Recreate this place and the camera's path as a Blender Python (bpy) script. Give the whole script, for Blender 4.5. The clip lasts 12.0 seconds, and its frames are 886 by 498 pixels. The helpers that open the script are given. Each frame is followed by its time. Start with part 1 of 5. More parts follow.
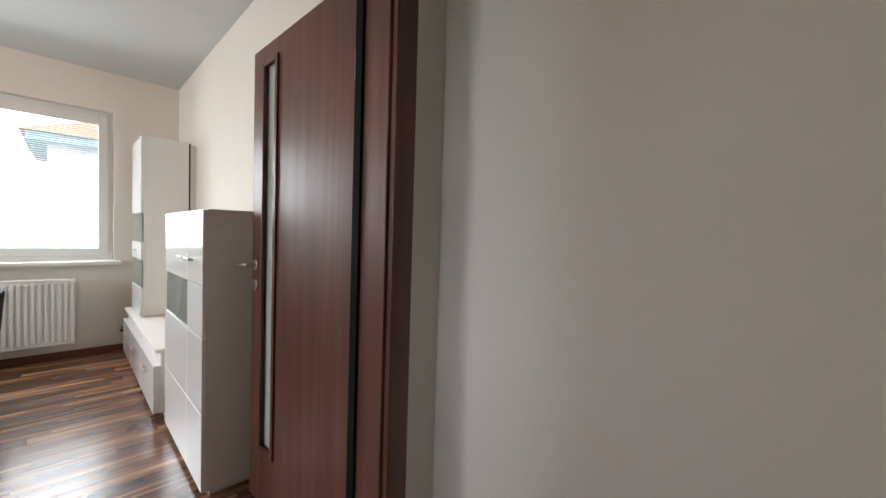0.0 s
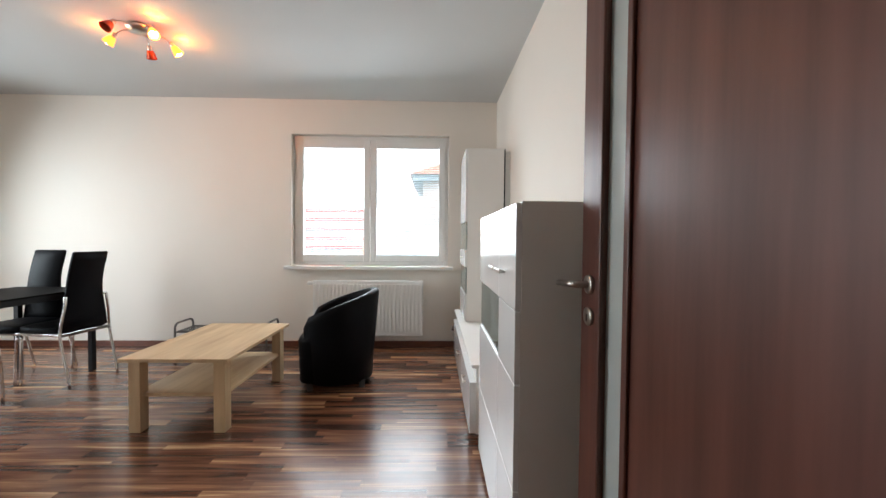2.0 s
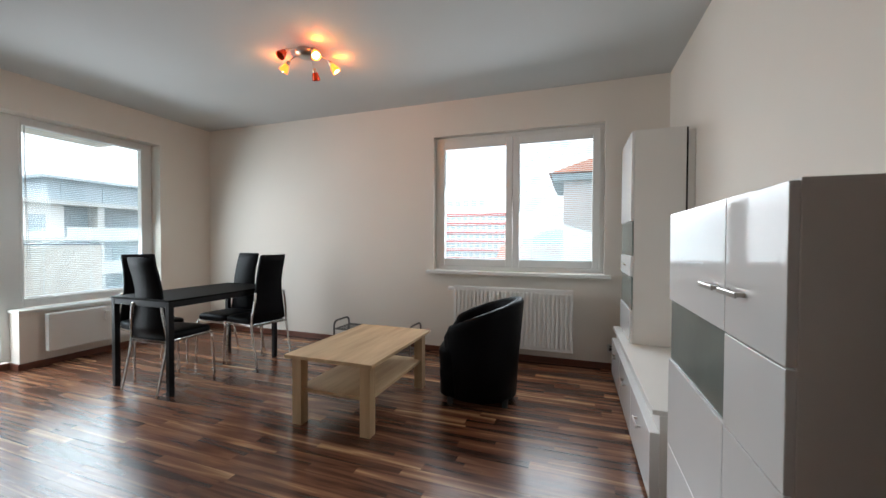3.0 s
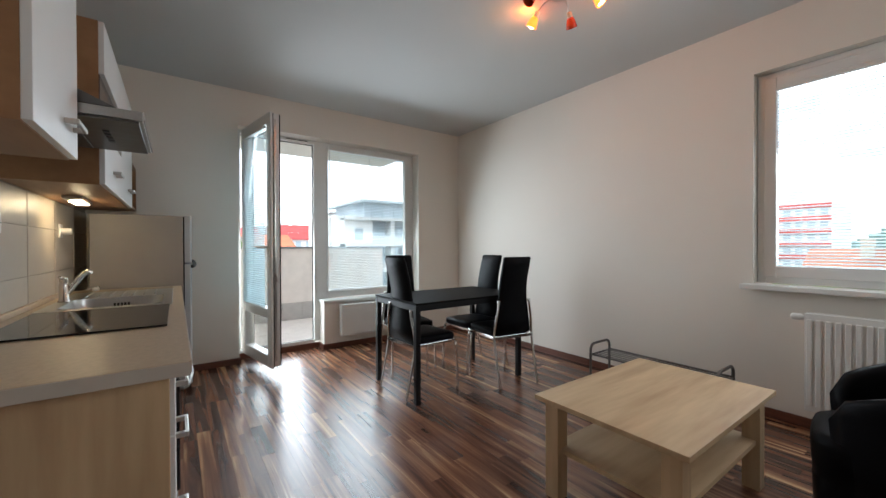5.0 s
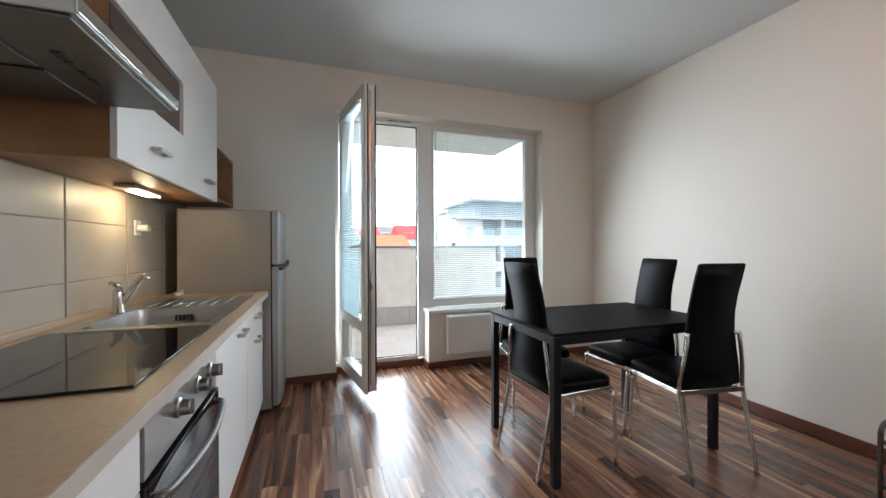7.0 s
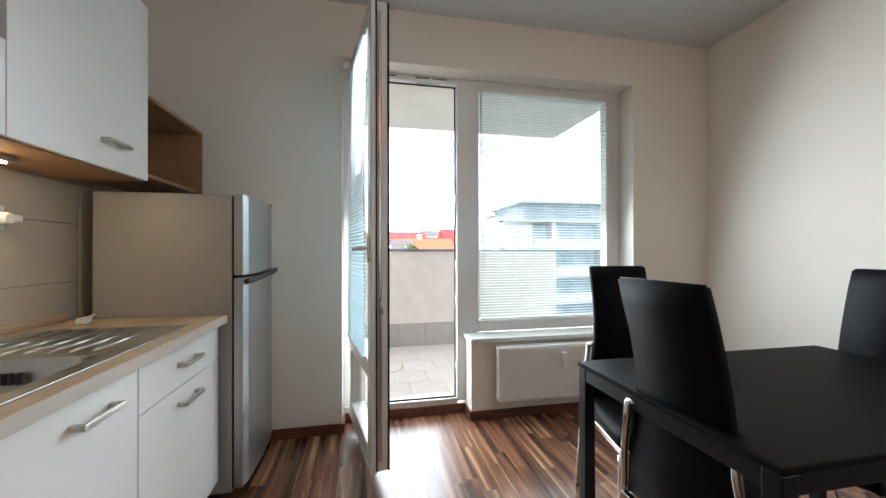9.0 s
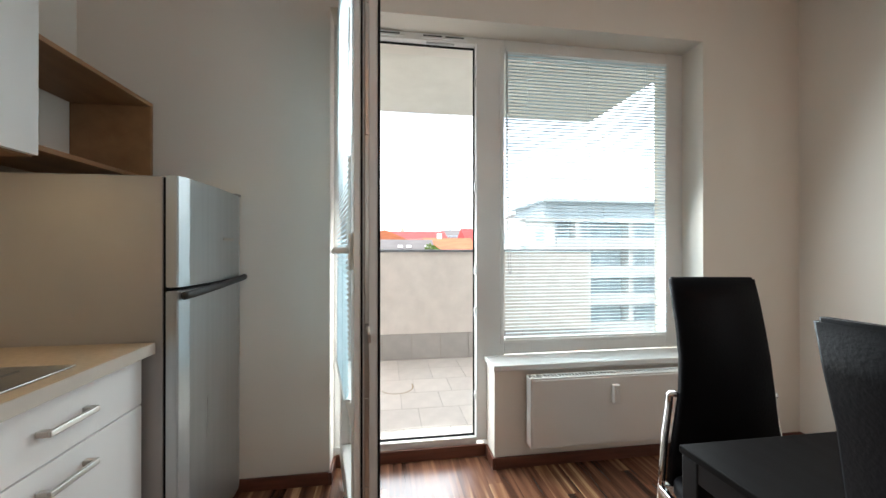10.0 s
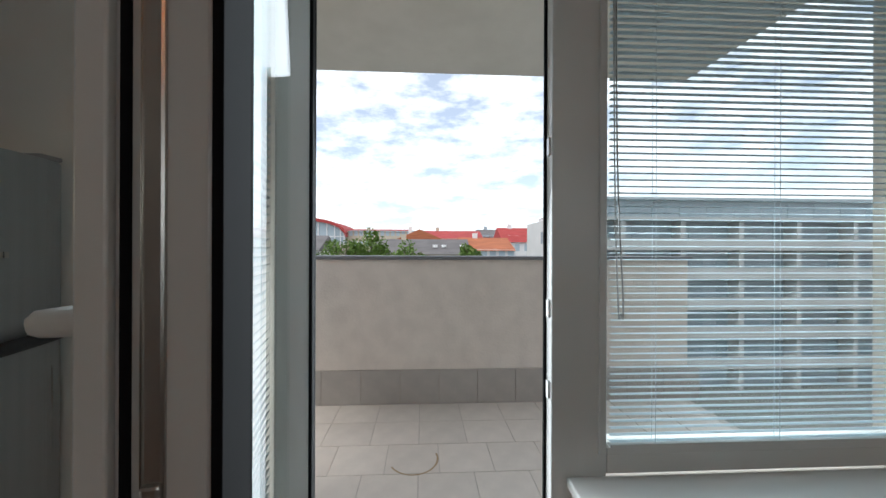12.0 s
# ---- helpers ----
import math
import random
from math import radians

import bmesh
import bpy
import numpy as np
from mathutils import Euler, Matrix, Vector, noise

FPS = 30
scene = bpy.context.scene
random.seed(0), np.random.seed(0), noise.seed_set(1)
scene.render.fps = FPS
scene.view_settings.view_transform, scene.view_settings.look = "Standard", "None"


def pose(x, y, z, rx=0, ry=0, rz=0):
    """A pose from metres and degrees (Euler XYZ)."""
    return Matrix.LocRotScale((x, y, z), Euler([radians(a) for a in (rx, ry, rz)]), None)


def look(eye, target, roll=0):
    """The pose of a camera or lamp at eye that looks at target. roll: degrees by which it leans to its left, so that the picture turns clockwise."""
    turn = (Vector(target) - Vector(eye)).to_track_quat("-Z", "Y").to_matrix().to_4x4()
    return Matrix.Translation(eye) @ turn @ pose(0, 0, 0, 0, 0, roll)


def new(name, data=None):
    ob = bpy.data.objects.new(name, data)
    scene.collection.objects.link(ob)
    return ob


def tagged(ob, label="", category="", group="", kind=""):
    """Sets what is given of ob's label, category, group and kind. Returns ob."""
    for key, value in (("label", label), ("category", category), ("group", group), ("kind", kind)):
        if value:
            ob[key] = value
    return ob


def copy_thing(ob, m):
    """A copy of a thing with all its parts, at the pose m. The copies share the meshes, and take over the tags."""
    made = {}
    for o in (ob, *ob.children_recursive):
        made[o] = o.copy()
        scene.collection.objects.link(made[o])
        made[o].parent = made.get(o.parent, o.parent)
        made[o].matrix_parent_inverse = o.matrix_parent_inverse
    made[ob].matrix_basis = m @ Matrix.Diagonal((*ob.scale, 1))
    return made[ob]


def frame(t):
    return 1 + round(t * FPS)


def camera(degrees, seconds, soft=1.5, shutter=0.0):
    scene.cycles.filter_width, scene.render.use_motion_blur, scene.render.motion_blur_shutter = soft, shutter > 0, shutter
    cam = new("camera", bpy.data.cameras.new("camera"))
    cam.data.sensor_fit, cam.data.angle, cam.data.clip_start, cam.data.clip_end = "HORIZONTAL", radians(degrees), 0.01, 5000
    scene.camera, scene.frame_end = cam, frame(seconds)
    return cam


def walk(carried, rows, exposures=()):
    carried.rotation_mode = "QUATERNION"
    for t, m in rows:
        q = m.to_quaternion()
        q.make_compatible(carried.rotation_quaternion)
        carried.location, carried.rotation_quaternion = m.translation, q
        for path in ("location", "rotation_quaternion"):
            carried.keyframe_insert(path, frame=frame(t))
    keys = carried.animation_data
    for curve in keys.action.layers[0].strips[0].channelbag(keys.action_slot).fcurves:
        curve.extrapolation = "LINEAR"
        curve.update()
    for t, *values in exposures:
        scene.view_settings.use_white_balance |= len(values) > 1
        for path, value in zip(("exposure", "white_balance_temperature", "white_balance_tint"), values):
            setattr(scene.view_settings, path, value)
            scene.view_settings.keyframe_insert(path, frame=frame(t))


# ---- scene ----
cam = camera(99.8, 12.0)
PATH = [
    (0, (0.028, -0.147, 1.225), (1.449, 1.259, 1.161), 1.7),
    (0.5, (0.163, 0.031, 1.22), (1.264, 1.699, 1.158), 1.2),
    (1, (0.234, 0.212, 1.194), (0.947, 2.08, 1.137), 0.9),
    (1.5, (0.224, 0.416, 1.209), (0.603, 2.379, 1.156), 0.6),
    (2, (0.193, 0.598, 1.196), (0.244, 2.596, 1.146), 0.5),
    (2.5, (0.173, 0.765, 1.196), (-0.157, 2.737, 1.15), 0.3),
    (3, (0.086, 0.919, 1.201), (-0.577, 2.806, 1.163), 0.2),
    (3.5, (-0.012, 1.042, 1.212), (-0.978, 2.792, 1.16), 0.2),
    (3.7, (-0.075, 1.11, 1.21), (-1.135, 2.805, 1.165), 0.1),
    (5.3, (-0.609, 1.567, 1.152), (-2.304, 2.628, 1.142), -0.3),
    (5.5, (-0.668, 1.613, 1.151), (-2.394, 2.625, 1.143), -0.4),
    (6, (-0.877, 1.719, 1.147), (-2.68, 2.585, 1.144), -0.6),
    (6.5, (-1.085, 1.789, 1.141), (-2.953, 2.504, 1.135), -0.3),
    (7, (-1.331, 1.837, 1.161), (-3.224, 2.482, 1.146), -0.1),
    (8.8, (-2.166, 2.172, 1.171), (-4.13, 2.552, 1.163), 0.1),
    (9, (-2.277, 2.149, 1.149), (-4.236, 2.552, 1.156), -0.1),
    (9.5, (-2.536, 2.23, 1.165), (-4.505, 2.584, 1.168), -0.0),
    (10, (-2.793, 2.282, 1.162), (-4.771, 2.578, 1.166), -0.0),
    (10.5, (-3.048, 2.318, 1.187), (-5.03, 2.583, 1.189), 0.0),
    (10.8, (-3.202, 2.348, 1.196), (-5.186, 2.599, 1.193), 0.5),
    (11, (-3.295, 2.372, 1.199), (-5.279, 2.622, 1.2), 0.0),
    (11.5, (-3.537, 2.412, 1.207), (-5.529, 2.589, 1.206), -0.1),
    (12, (-3.8, 2.409, 1.22), (-5.797, 2.517, 1.221), 0.2),
]
EXPOSURES = [(0.0, 2.35, 6400, 10), (1.0, 2.35, 6400, 10), (2.0, 2.1, 6300, 10), (3.0, 1.5, 6250, 10), (3.5, 1.15, 6250, 10), (5.5, 1.5, 6150, 10), (7.0, 1.6, 6100, 10), (9.5, 1.65, 6350, 10),
             (10.5, 1.4, 6550, 10), (11.3, 0.7, 6500, 10), (12.0, 0.2, 6300, 10)]
walk(cam, [(t, look(eye, target, roll)) for t, eye, target, roll in PATH], EXPOSURES)

# ---- world, sun, exposure ----
world = bpy.data.worlds.new("world")
scene.world = world
world.use_nodes = True
wn, wl = world.node_tree.nodes, world.node_tree.links
wn.clear()
SKY = wn.new("ShaderNodeTexSky")
SKY.sky_type, SKY.sun_disc = "NISHITA", False
SKY.sun_elevation, SKY.sun_rotation = radians(50), radians(149)
SKY.dust_density = 1.0
w_co = wn.new("ShaderNodeTexCoord")
w_map = wn.new("ShaderNodeMapping")
w_map.inputs["Scale"].default_value = (1.0, 1.0, 3.0)
w_noise = wn.new("ShaderNodeTexNoise")
w_noise.inputs["Scale"].default_value = 8.0
w_noise.inputs["Detail"].default_value = 7.0
w_noise.inputs["Roughness"].default_value = 0.58
w_ramp = wn.new("ShaderNodeValToRGB")
w_ramp.color_ramp.elements[0].position, w_ramp.color_ramp.elements[1].position = 0.36, 0.60
w_ramp.color_ramp.elements[0].color = (0.28, 0.28, 0.28, 1)
w_mix = wn.new("ShaderNodeMixRGB")
w_mix.inputs[2].default_value = (8.6, 9.0, 9.4, 1)
w_bg = wn.new("ShaderNodeBackground")
w_bg.inputs["Strength"].default_value = 0.15
w_out = wn.new("ShaderNodeOutputWorld")
wl.new(w_co.outputs["Generated"], w_map.inputs["Vector"])
wl.new(w_map.outputs[0], w_noise.inputs["Vector"])
wl.new(w_noise.outputs["Fac"], w_ramp.inputs["Fac"])
wl.new(w_ramp.outputs["Color"], w_mix.inputs[0])
wl.new(SKY.outputs[0], w_mix.inputs[1])
wl.new(w_mix.outputs[0], w_bg.inputs["Color"])
wl.new(w_bg.outputs[0], w_out.inputs["Surface"])

W_WATTS, D_WATTS, N_WATTS = 10.5, 10.0, 8.0
sun_data = bpy.data.lights.new("sun", "SUN")
sun_data.energy, sun_data.angle, sun_data.color = 1.2, radians(12), (1.0, 0.96, 0.9)
sun = new("sun", sun_data)
sun.matrix_world = look((0, 0, 30), (-9, 15, 6))


def point_lamp(name, place, watts, colour, radius):
    data = bpy.data.lights.new(name, "POINT")
    data.energy, data.color, data.shadow_soft_size = watts, colour, radius
    ob = new(name, data)
    ob.location = place
    return ob


def opening_lamp(name, place, target, width, height, watts, colour=(0.93, 0.97, 1.0)):
    """The sky's light in an opening."""
    data = bpy.data.lights.new(name, "AREA")
    data.shape, data.size, data.size_y, data.energy, data.color = "RECTANGLE", width, height, watts, colour
    data.spread = radians(160)
    ob = new(name, data)
    ob.matrix_world = look(place, target)
    return ob


opening_lamp("sky_west_window", (-4.80, 3.46, 1.47), (0.0, 3.6, -0.5), 1.0, 1.6, W_WATTS, (0.86, 0.95, 1.0))
opening_lamp("sky_balcony_door", (-4.90, 2.41, 1.22), (0.0, 3.0, -0.4), 0.72, 2.2, D_WATTS, (0.86, 0.95, 1.0))
opening_lamp("sky_north_window", (-0.51, 4.80, 1.62), (-0.8, 2.3, 0.75), 1.55, 1.25, N_WATTS)


# ---- materials ----
def material(name, colour, rough=0.5, metal=0.0, dark=None, scale=(8, 8, 8), contrast=(0.35, 0.65), bump=0.0, bump_scale=200.0,
             coat=0.0, spread=0.0, alpha_glow=None, rough_var=0.0, spec=0.5):
    """A surface with variation at two scales: broad patches from dark to colour, and fine relief."""
    m = bpy.data.materials.new(name)
    m.use_nodes = True
    n, l = m.node_tree.nodes, m.node_tree.links
    b = n["Principled BSDF"]
    b.inputs["Roughness"].default_value, b.inputs["Metallic"].default_value = rough, metal
    b.inputs["Coat Weight"].default_value = coat
    b.inputs["Coat Roughness"].default_value = 0.08
    b.inputs["Specular IOR Level"].default_value = spec
    co = n.new("ShaderNodeTexCoord")
    mp = n.new("ShaderNodeMapping")
    mp.inputs["Scale"].default_value = scale
    no = n.new("ShaderNodeTexNoise")
    no.inputs["Scale"].default_value, no.inputs["Detail"].default_value = 1.0, 6.0
    ra = n.new("ShaderNodeValToRGB")
    dark = dark or tuple(c * 0.93 for c in colour)
    ra.color_ramp.elements[0].position, ra.color_ramp.elements[1].position = contrast
    ra.color_ramp.elements[0].color, ra.color_ramp.elements[1].color = (*dark, 1), (*colour, 1)
    l.new(co.outputs["Object"], mp.inputs["Vector"])
    l.new(mp.outputs[0], no.inputs["Vector"])
    l.new(no.outputs["Fac"], ra.inputs["Fac"])
    out = ra.outputs["Color"]
    if spread:
        info = n.new("ShaderNodeObjectInfo")
        rr = n.new("ShaderNodeMapRange")
        rr.inputs["To Min"].default_value, rr.inputs["To Max"].default_value = 1 - spread, 1 + spread
        hs = n.new("ShaderNodeHueSaturation")
        l.new(info.outputs["Random"], rr.inputs["Value"])
        l.new(rr.outputs[0], hs.inputs["Value"])
        l.new(out, hs.inputs["Color"])
        out = hs.outputs[0]
    l.new(out, b.inputs["Base Color"])
    if rough_var:
        mr = n.new("ShaderNodeMapRange")
        mr.inputs["To Min"].default_value, mr.inputs["To Max"].default_value = rough - rough_var, rough + rough_var
        l.new(no.outputs["Fac"], mr.inputs["Value"])
        l.new(mr.outputs[0], b.inputs["Roughness"])
    if bump:
        fine = n.new("ShaderNodeTexNoise")
        fine.inputs["Scale"].default_value, fine.inputs["Detail"].default_value = bump_scale, 3.0
        bp = n.new("ShaderNodeBump")
        bp.inputs["Strength"].default_value, bp.inputs["Distance"].default_value = bump, 0.002
        l.new(co.outputs["Object"], fine.inputs["Vector"])
        l.new(fine.outputs["Fac"], bp.inputs["Height"])
        l.new(bp.outputs[0], b.inputs["Normal"])
    return m


def glowing(name, colour, strength):
    m = bpy.data.materials.new(name)
    m.use_nodes = True
    b = m.node_tree.nodes["Principled BSDF"]
    b.inputs["Base Color"].default_value = (*colour, 1)
    b.inputs["Emission Color"].default_value = (*colour, 1)
    b.inputs["Emission Strength"].default_value = strength
    return m


def clear_glass(name, tint=(0.97, 0.99, 0.98)):
    m = bpy.data.materials.new(name)
    m.use_nodes = True
    n, l = m.node_tree.nodes, m.node_tree.links
    n.clear()
    tr, gl = n.new("ShaderNodeBsdfTransparent"), n.new("ShaderNodeBsdfGlossy")
    tr.inputs["Color"].default_value = (*tint, 1)
    gl.inputs["Roughness"].default_value = 0.01
    mx, ou = n.new("ShaderNodeMixShader"), n.new("ShaderNodeOutputMaterial")
    lw, pw, ad = n.new("ShaderNodeLayerWeight"), n.new("ShaderNodeMath"), n.new("ShaderNodeMath")
    pw.operation, ad.operation = "POWER", "MULTIPLY_ADD"
    pw.inputs[1].default_value, ad.inputs[1].default_value, ad.inputs[2].default_value = 3.5, 0.35, 0.04
    l.new(lw.outputs["Facing"], pw.inputs[0])
    l.new(pw.outputs[0], ad.inputs[0])
    l.new(ad.outputs[0], mx.inputs[0])
    l.new(tr.outputs[0], mx.inputs[1])
    l.new(gl.outputs[0], mx.inputs[2])
    l.new(mx.outputs[0], ou.inputs["Surface"])
    return m


def frosted_glass(name, colour, rough=0.5, trans=0.7):
    m = material(name, colour, rough=rough, scale=(5, 5, 5))
    m.node_tree.nodes["Principled BSDF"].inputs["Transmission Weight"].default_value = trans
    return m


def parquet():
    """Three-strip walnut laminate: every strip has its own tone, with dark and blond streaks along x."""
    m = bpy.data.materials.new("walnut_laminate")
    m.use_nodes = True
    n, l = m.node_tree.nodes, m.node_tree.links
    b = n["Principled BSDF"]
    geo, info, co = n.new("ShaderNodeNewGeometry"), n.new("ShaderNodeObjectInfo"), n.new("ShaderNodeTexCoord")
    add, fract = n.new("ShaderNodeMath"), n.new("ShaderNodeMath")
    fract.operation = "FRACT"
    l.new(geo.outputs["Random Per Island"], add.inputs[0])
    l.new(info.outputs["Random"], add.inputs[1])
    l.new(add.outputs[0], fract.inputs[0])
    shift = n.new("ShaderNodeVectorMath")
    shift.operation = "MULTIPLY_ADD"
    shift.inputs[1].default_value = (0.75, 15, 1)
    many = n.new("ShaderNodeMath")
    many.operation = "MULTIPLY"
    many.inputs[1].default_value = 37.0
    l.new(fract.outputs[0], many.inputs[0])
    pos = n.new("ShaderNodeNewGeometry")
    l.new(pos.outputs["Position"], shift.inputs[0])
    l.new(many.outputs[0], shift.inputs[2])
    no = n.new("ShaderNodeTexNoise")
    no.inputs["Scale"].default_value, no.inputs["Detail"].default_value, no.inputs["Distortion"].default_value = 1.25, 5.0, 0.8
    l.new(shift.outputs[0], no.inputs["Vector"])
    mix = n.new("ShaderNodeMath")
    mix.operation = "MULTIPLY_ADD"
    mix.inputs[1].default_value = 0.40
    sub = n.new("ShaderNodeMath")
    sub.operation = "MULTIPLY_ADD"
    sub.inputs[1].default_value, sub.inputs[2].default_value = 1.85, -0.71
    l.new(no.outputs["Fac"], sub.inputs[0])
    l.new(fract.outputs[0], mix.inputs[0])
    l.new(sub.outputs[0], mix.inputs[2])
    ra = n.new("ShaderNodeValToRGB")
    e = ra.color_ramp.elements
    e[0].position, e[0].color = 0.06, (0.045, 0.018, 0.011, 1)
    e[1].position, e[1].color = 0.90, (0.66, 0.42, 0.22, 1)
    for p, c in ((0.26, (0.11, 0.046, 0.026, 1)), (0.48, (0.20, 0.086, 0.048, 1)), (0.64, (0.29, 0.14, 0.075, 1)), (0.76, (0.44, 0.24, 0.125, 1))):
        q = e.new(p)
        q.color = c
    l.new(mix.outputs[0], ra.inputs["Fac"])
    l.new(ra.outputs["Color"], b.inputs["Base Color"])
    b.inputs["Specular IOR Level"].default_value = 0.75
    fine = n.new("ShaderNodeTexNoise")
    fine.inputs["Scale"].default_value = 60.0
    rr = n.new("ShaderNodeMapRange")
    rr.inputs["To Min"].default_value, rr.inputs["To Max"].default_value = 0.20, 0.30
    l.new(shift.outputs[0], fine.inputs["Vector"])
    l.new(fine.outputs["Fac"], rr.inputs["Value"])
    l.new(rr.outputs[0], b.inputs["Roughness"])
    bp = n.new("ShaderNodeBump")
    bp.inputs["Strength"].default_value, bp.inputs["Distance"].default_value = 0.12, 0.001
    l.new(fine.outputs["Fac"], bp.inputs["Height"])
    l.new(bp.outputs[0], b.inputs["Normal"])
    return m


PAINT = material("wall_paint", (0.82, 0.76, 0.68), 0.75, dark=(0.795, 0.735, 0.655), scale=(0.9, 0.9, 0.9), bump=0.12, bump_scale=260)
# White ceiling set greyer than its paint: the dimmer light is in the colour.
CEIL = material("shaded_ceiling_paint", (0.60, 0.60, 0.585), 0.85, dark=(0.575, 0.575, 0.56), scale=(0.7, 0.7, 0.7), bump=0.08, bump_scale=200)
FLOORING = parquet()
SKIRT = material("walnut_skirting", (0.17, 0.06, 0.035), 0.35, dark=(0.10, 0.035, 0.02), scale=(3, 3, 40))
DOORWOOD = material("walnut_door", (0.155, 0.056, 0.038), 0.40, dark=(0.085, 0.027, 0.017), scale=(22, 22, 1.3), bump=0.08, bump_scale=90, contrast=(0.3, 0.7))
RUBBER = material("black_rubber", (0.008, 0.008, 0.009), 0.85, spec=0.12)
PVC = material("white_pvc", (0.78, 0.77, 0.74), 0.3, dark=(0.74, 0.73, 0.70), scale=(2, 2, 2))
GLASS = clear_glass("window_glass")
FROST = frosted_glass("frosted_glass", (0.74, 0.80, 0.77), 0.45, 0.35)
# The slats' pale blue is the sky's reflection put into their colour.
SLAT = material("sky_tinted_slat", (0.80, 0.92, 0.96), 0.4, spread=0.03)
OAK = material("pale_oak", (0.60, 0.43, 0.25), 0.5, dark=(0.40, 0.26, 0.14), scale=(14, 1.6, 14), bump=0.08, bump_scale=120, contrast=(0.3, 0.7))
OAKX = material("pale_oak_upright", (0.60, 0.43, 0.25), 0.5, dark=(0.40, 0.26, 0.14), scale=(14, 14, 1.6), bump=0.08, bump_scale=120, contrast=(0.3, 0.7))
EDGE = material("greyish_edge_strip", (0.52, 0.46, 0.39), 0.5, scale=(9, 9, 9))
# Hood steel darkened in its colour for the shade on the hood.
SHADEDMETAL = material("shaded_hood_metal", (0.16, 0.155, 0.15), 0.38, 0.8, dark=(0.13, 0.125, 0.12), scale=(40, 4, 4))
CARCASS = material("brown_oak", (0.36, 0.19, 0.085), 0.5, dark=(0.25, 0.125, 0.055), scale=(2, 10, 12), bump=0.06, contrast=(0.3, 0.7))
GLOSS = material("white_gloss_lacquer", (0.84, 0.84, 0.83), 0.06, dark=(0.82, 0.82, 0.81), scale=(1, 1, 1))
MATTWHITE = material("white_melamine", (0.82, 0.80, 0.765), 0.45, dark=(0.79, 0.77, 0.735), scale=(2, 2, 2), bump=0.04, bump_scale=300)
KWHITE = material("white_kitchen_front", (0.80, 0.79, 0.77), 0.35, dark=(0.775, 0.765, 0.745), scale=(2, 2, 2))
GREYGLASS = material("grey_display_glass", (0.23, 0.26, 0.235), 0.07, dark=(0.19, 0.22, 0.20), scale=(3, 3, 3))
BROWNGLASS = material("brown_niche_glass", (0.10, 0.07, 0.055), 0.12, dark=(0.075, 0.05, 0.04), scale=(3, 3, 3))
WORKTOP = material("beige_worktop", (0.50, 0.385, 0.265), 0.42, dark=(0.44, 0.335, 0.225), scale=(60, 60, 60), bump=0.03, bump_scale=500)
STEEL = material("brushed_steel", (0.50, 0.50, 0.49), 0.3, 1.0, dark=(0.46, 0.46, 0.45), scale=(4, 120, 120), rough_var=0.03)
CHROME = material("chrome", (0.72, 0.71, 0.69), 0.12, 1.0, scale=(3, 3, 3))
SATIN = material("satin_nickel", (0.56, 0.53, 0.49), 0.28, 1.0, scale=(10, 10, 10))
HOBGLASS = material("black_ceramic_glass", (0.008, 0.008, 0.009), 0.06, spec=0.28, scale=(3, 3, 3))
BLACKGLASS = material("oven_glass", (0.012, 0.012, 0.014), 0.05, scale=(3, 3, 3))
LEATHER = material("black_leather", (0.005, 0.005, 0.006), 0.45, spec=0.07, dark=(0.004, 0.004, 0.005), scale=(6, 6, 6), bump=0.3, bump_scale=170)
BLACKWOOD = material("black_stained_top", (0.007, 0.006, 0.006), 0.55, spec=0.05, dark=(0.009, 0.009, 0.009), scale=(3, 30, 3), bump=0.1, bump_scale=150)
BLACKMETAL = material("black_steel_leg", (0.006, 0.006, 0.007), 0.4, spec=0.25, scale=(4, 4, 4))
GREYMETAL = material("grey_rack_metal", (0.16, 0.15, 0.14), 0.4, 0.7, scale=(8, 8, 8))
FRIDGE = material("silver_fridge_side", (0.34, 0.318, 0.30), 0.5, 0.3, dark=(0.31, 0.29, 0.275), scale=(3, 3, 3), bump=0.05, bump_scale=500)
FRIDGEDOOR = material("silver_fridge_door", (0.46, 0.47, 0.47), 0.3, 0.75, dark=(0.42, 0.43, 0.43), scale=(40, 40, 1), rough_var=0.06)
TILE = material("beige_wall_tile", (0.51, 0.45, 0.365), 0.42, dark=(0.47, 0.41, 0.335), scale=(3, 3, 3), spread=0.03, bump=0.04, bump_scale=40)
GROUT = material("grey_grout", (0.40, 0.35, 0.285), 0.85, scale=(20, 20, 20))
PLASTIC = material("white_plastic", (0.80, 0.79, 0.76), 0.3, scale=(3, 3, 3))
DARKHOLE = material("dark_plastic", (0.03, 0.03, 0.03), 0.5)
ENAMEL = material("white_radiator_enamel", (0.80, 0.785, 0.75), 0.28, dark=(0.78, 0.765, 0.73), scale=(2, 2, 2))
STUCCO = material("pale_stucco", (0.74, 0.675, 0.615), 0.9, dark=(0.67, 0.61, 0.555), scale=(7, 7, 7), bump=1.0, bump_scale=70)
SOFFIT = material("concrete_soffit", (0.80, 0.76, 0.68), 0.9, dark=(0.74, 0.70, 0.62), scale=(4, 4, 4), bump=0.6, bump_scale=60)
BTILE = material("grey_balcony_tile", (0.72, 0.655, 0.59), 0.5, dark=(0.66, 0.60, 0.54), scale=(9, 9, 9), spread=0.05, bump=0.1)
BGROUT = material("pale_grout", (0.56, 0.51, 0.46), 0.9, scale=(20, 20, 20))
BSKIRT = material("grey_tile_skirting", (0.42, 0.39, 0.36), 0.5, dark=(0.38, 0.355, 0.33), scale=(9, 9, 9), spread=0.05)
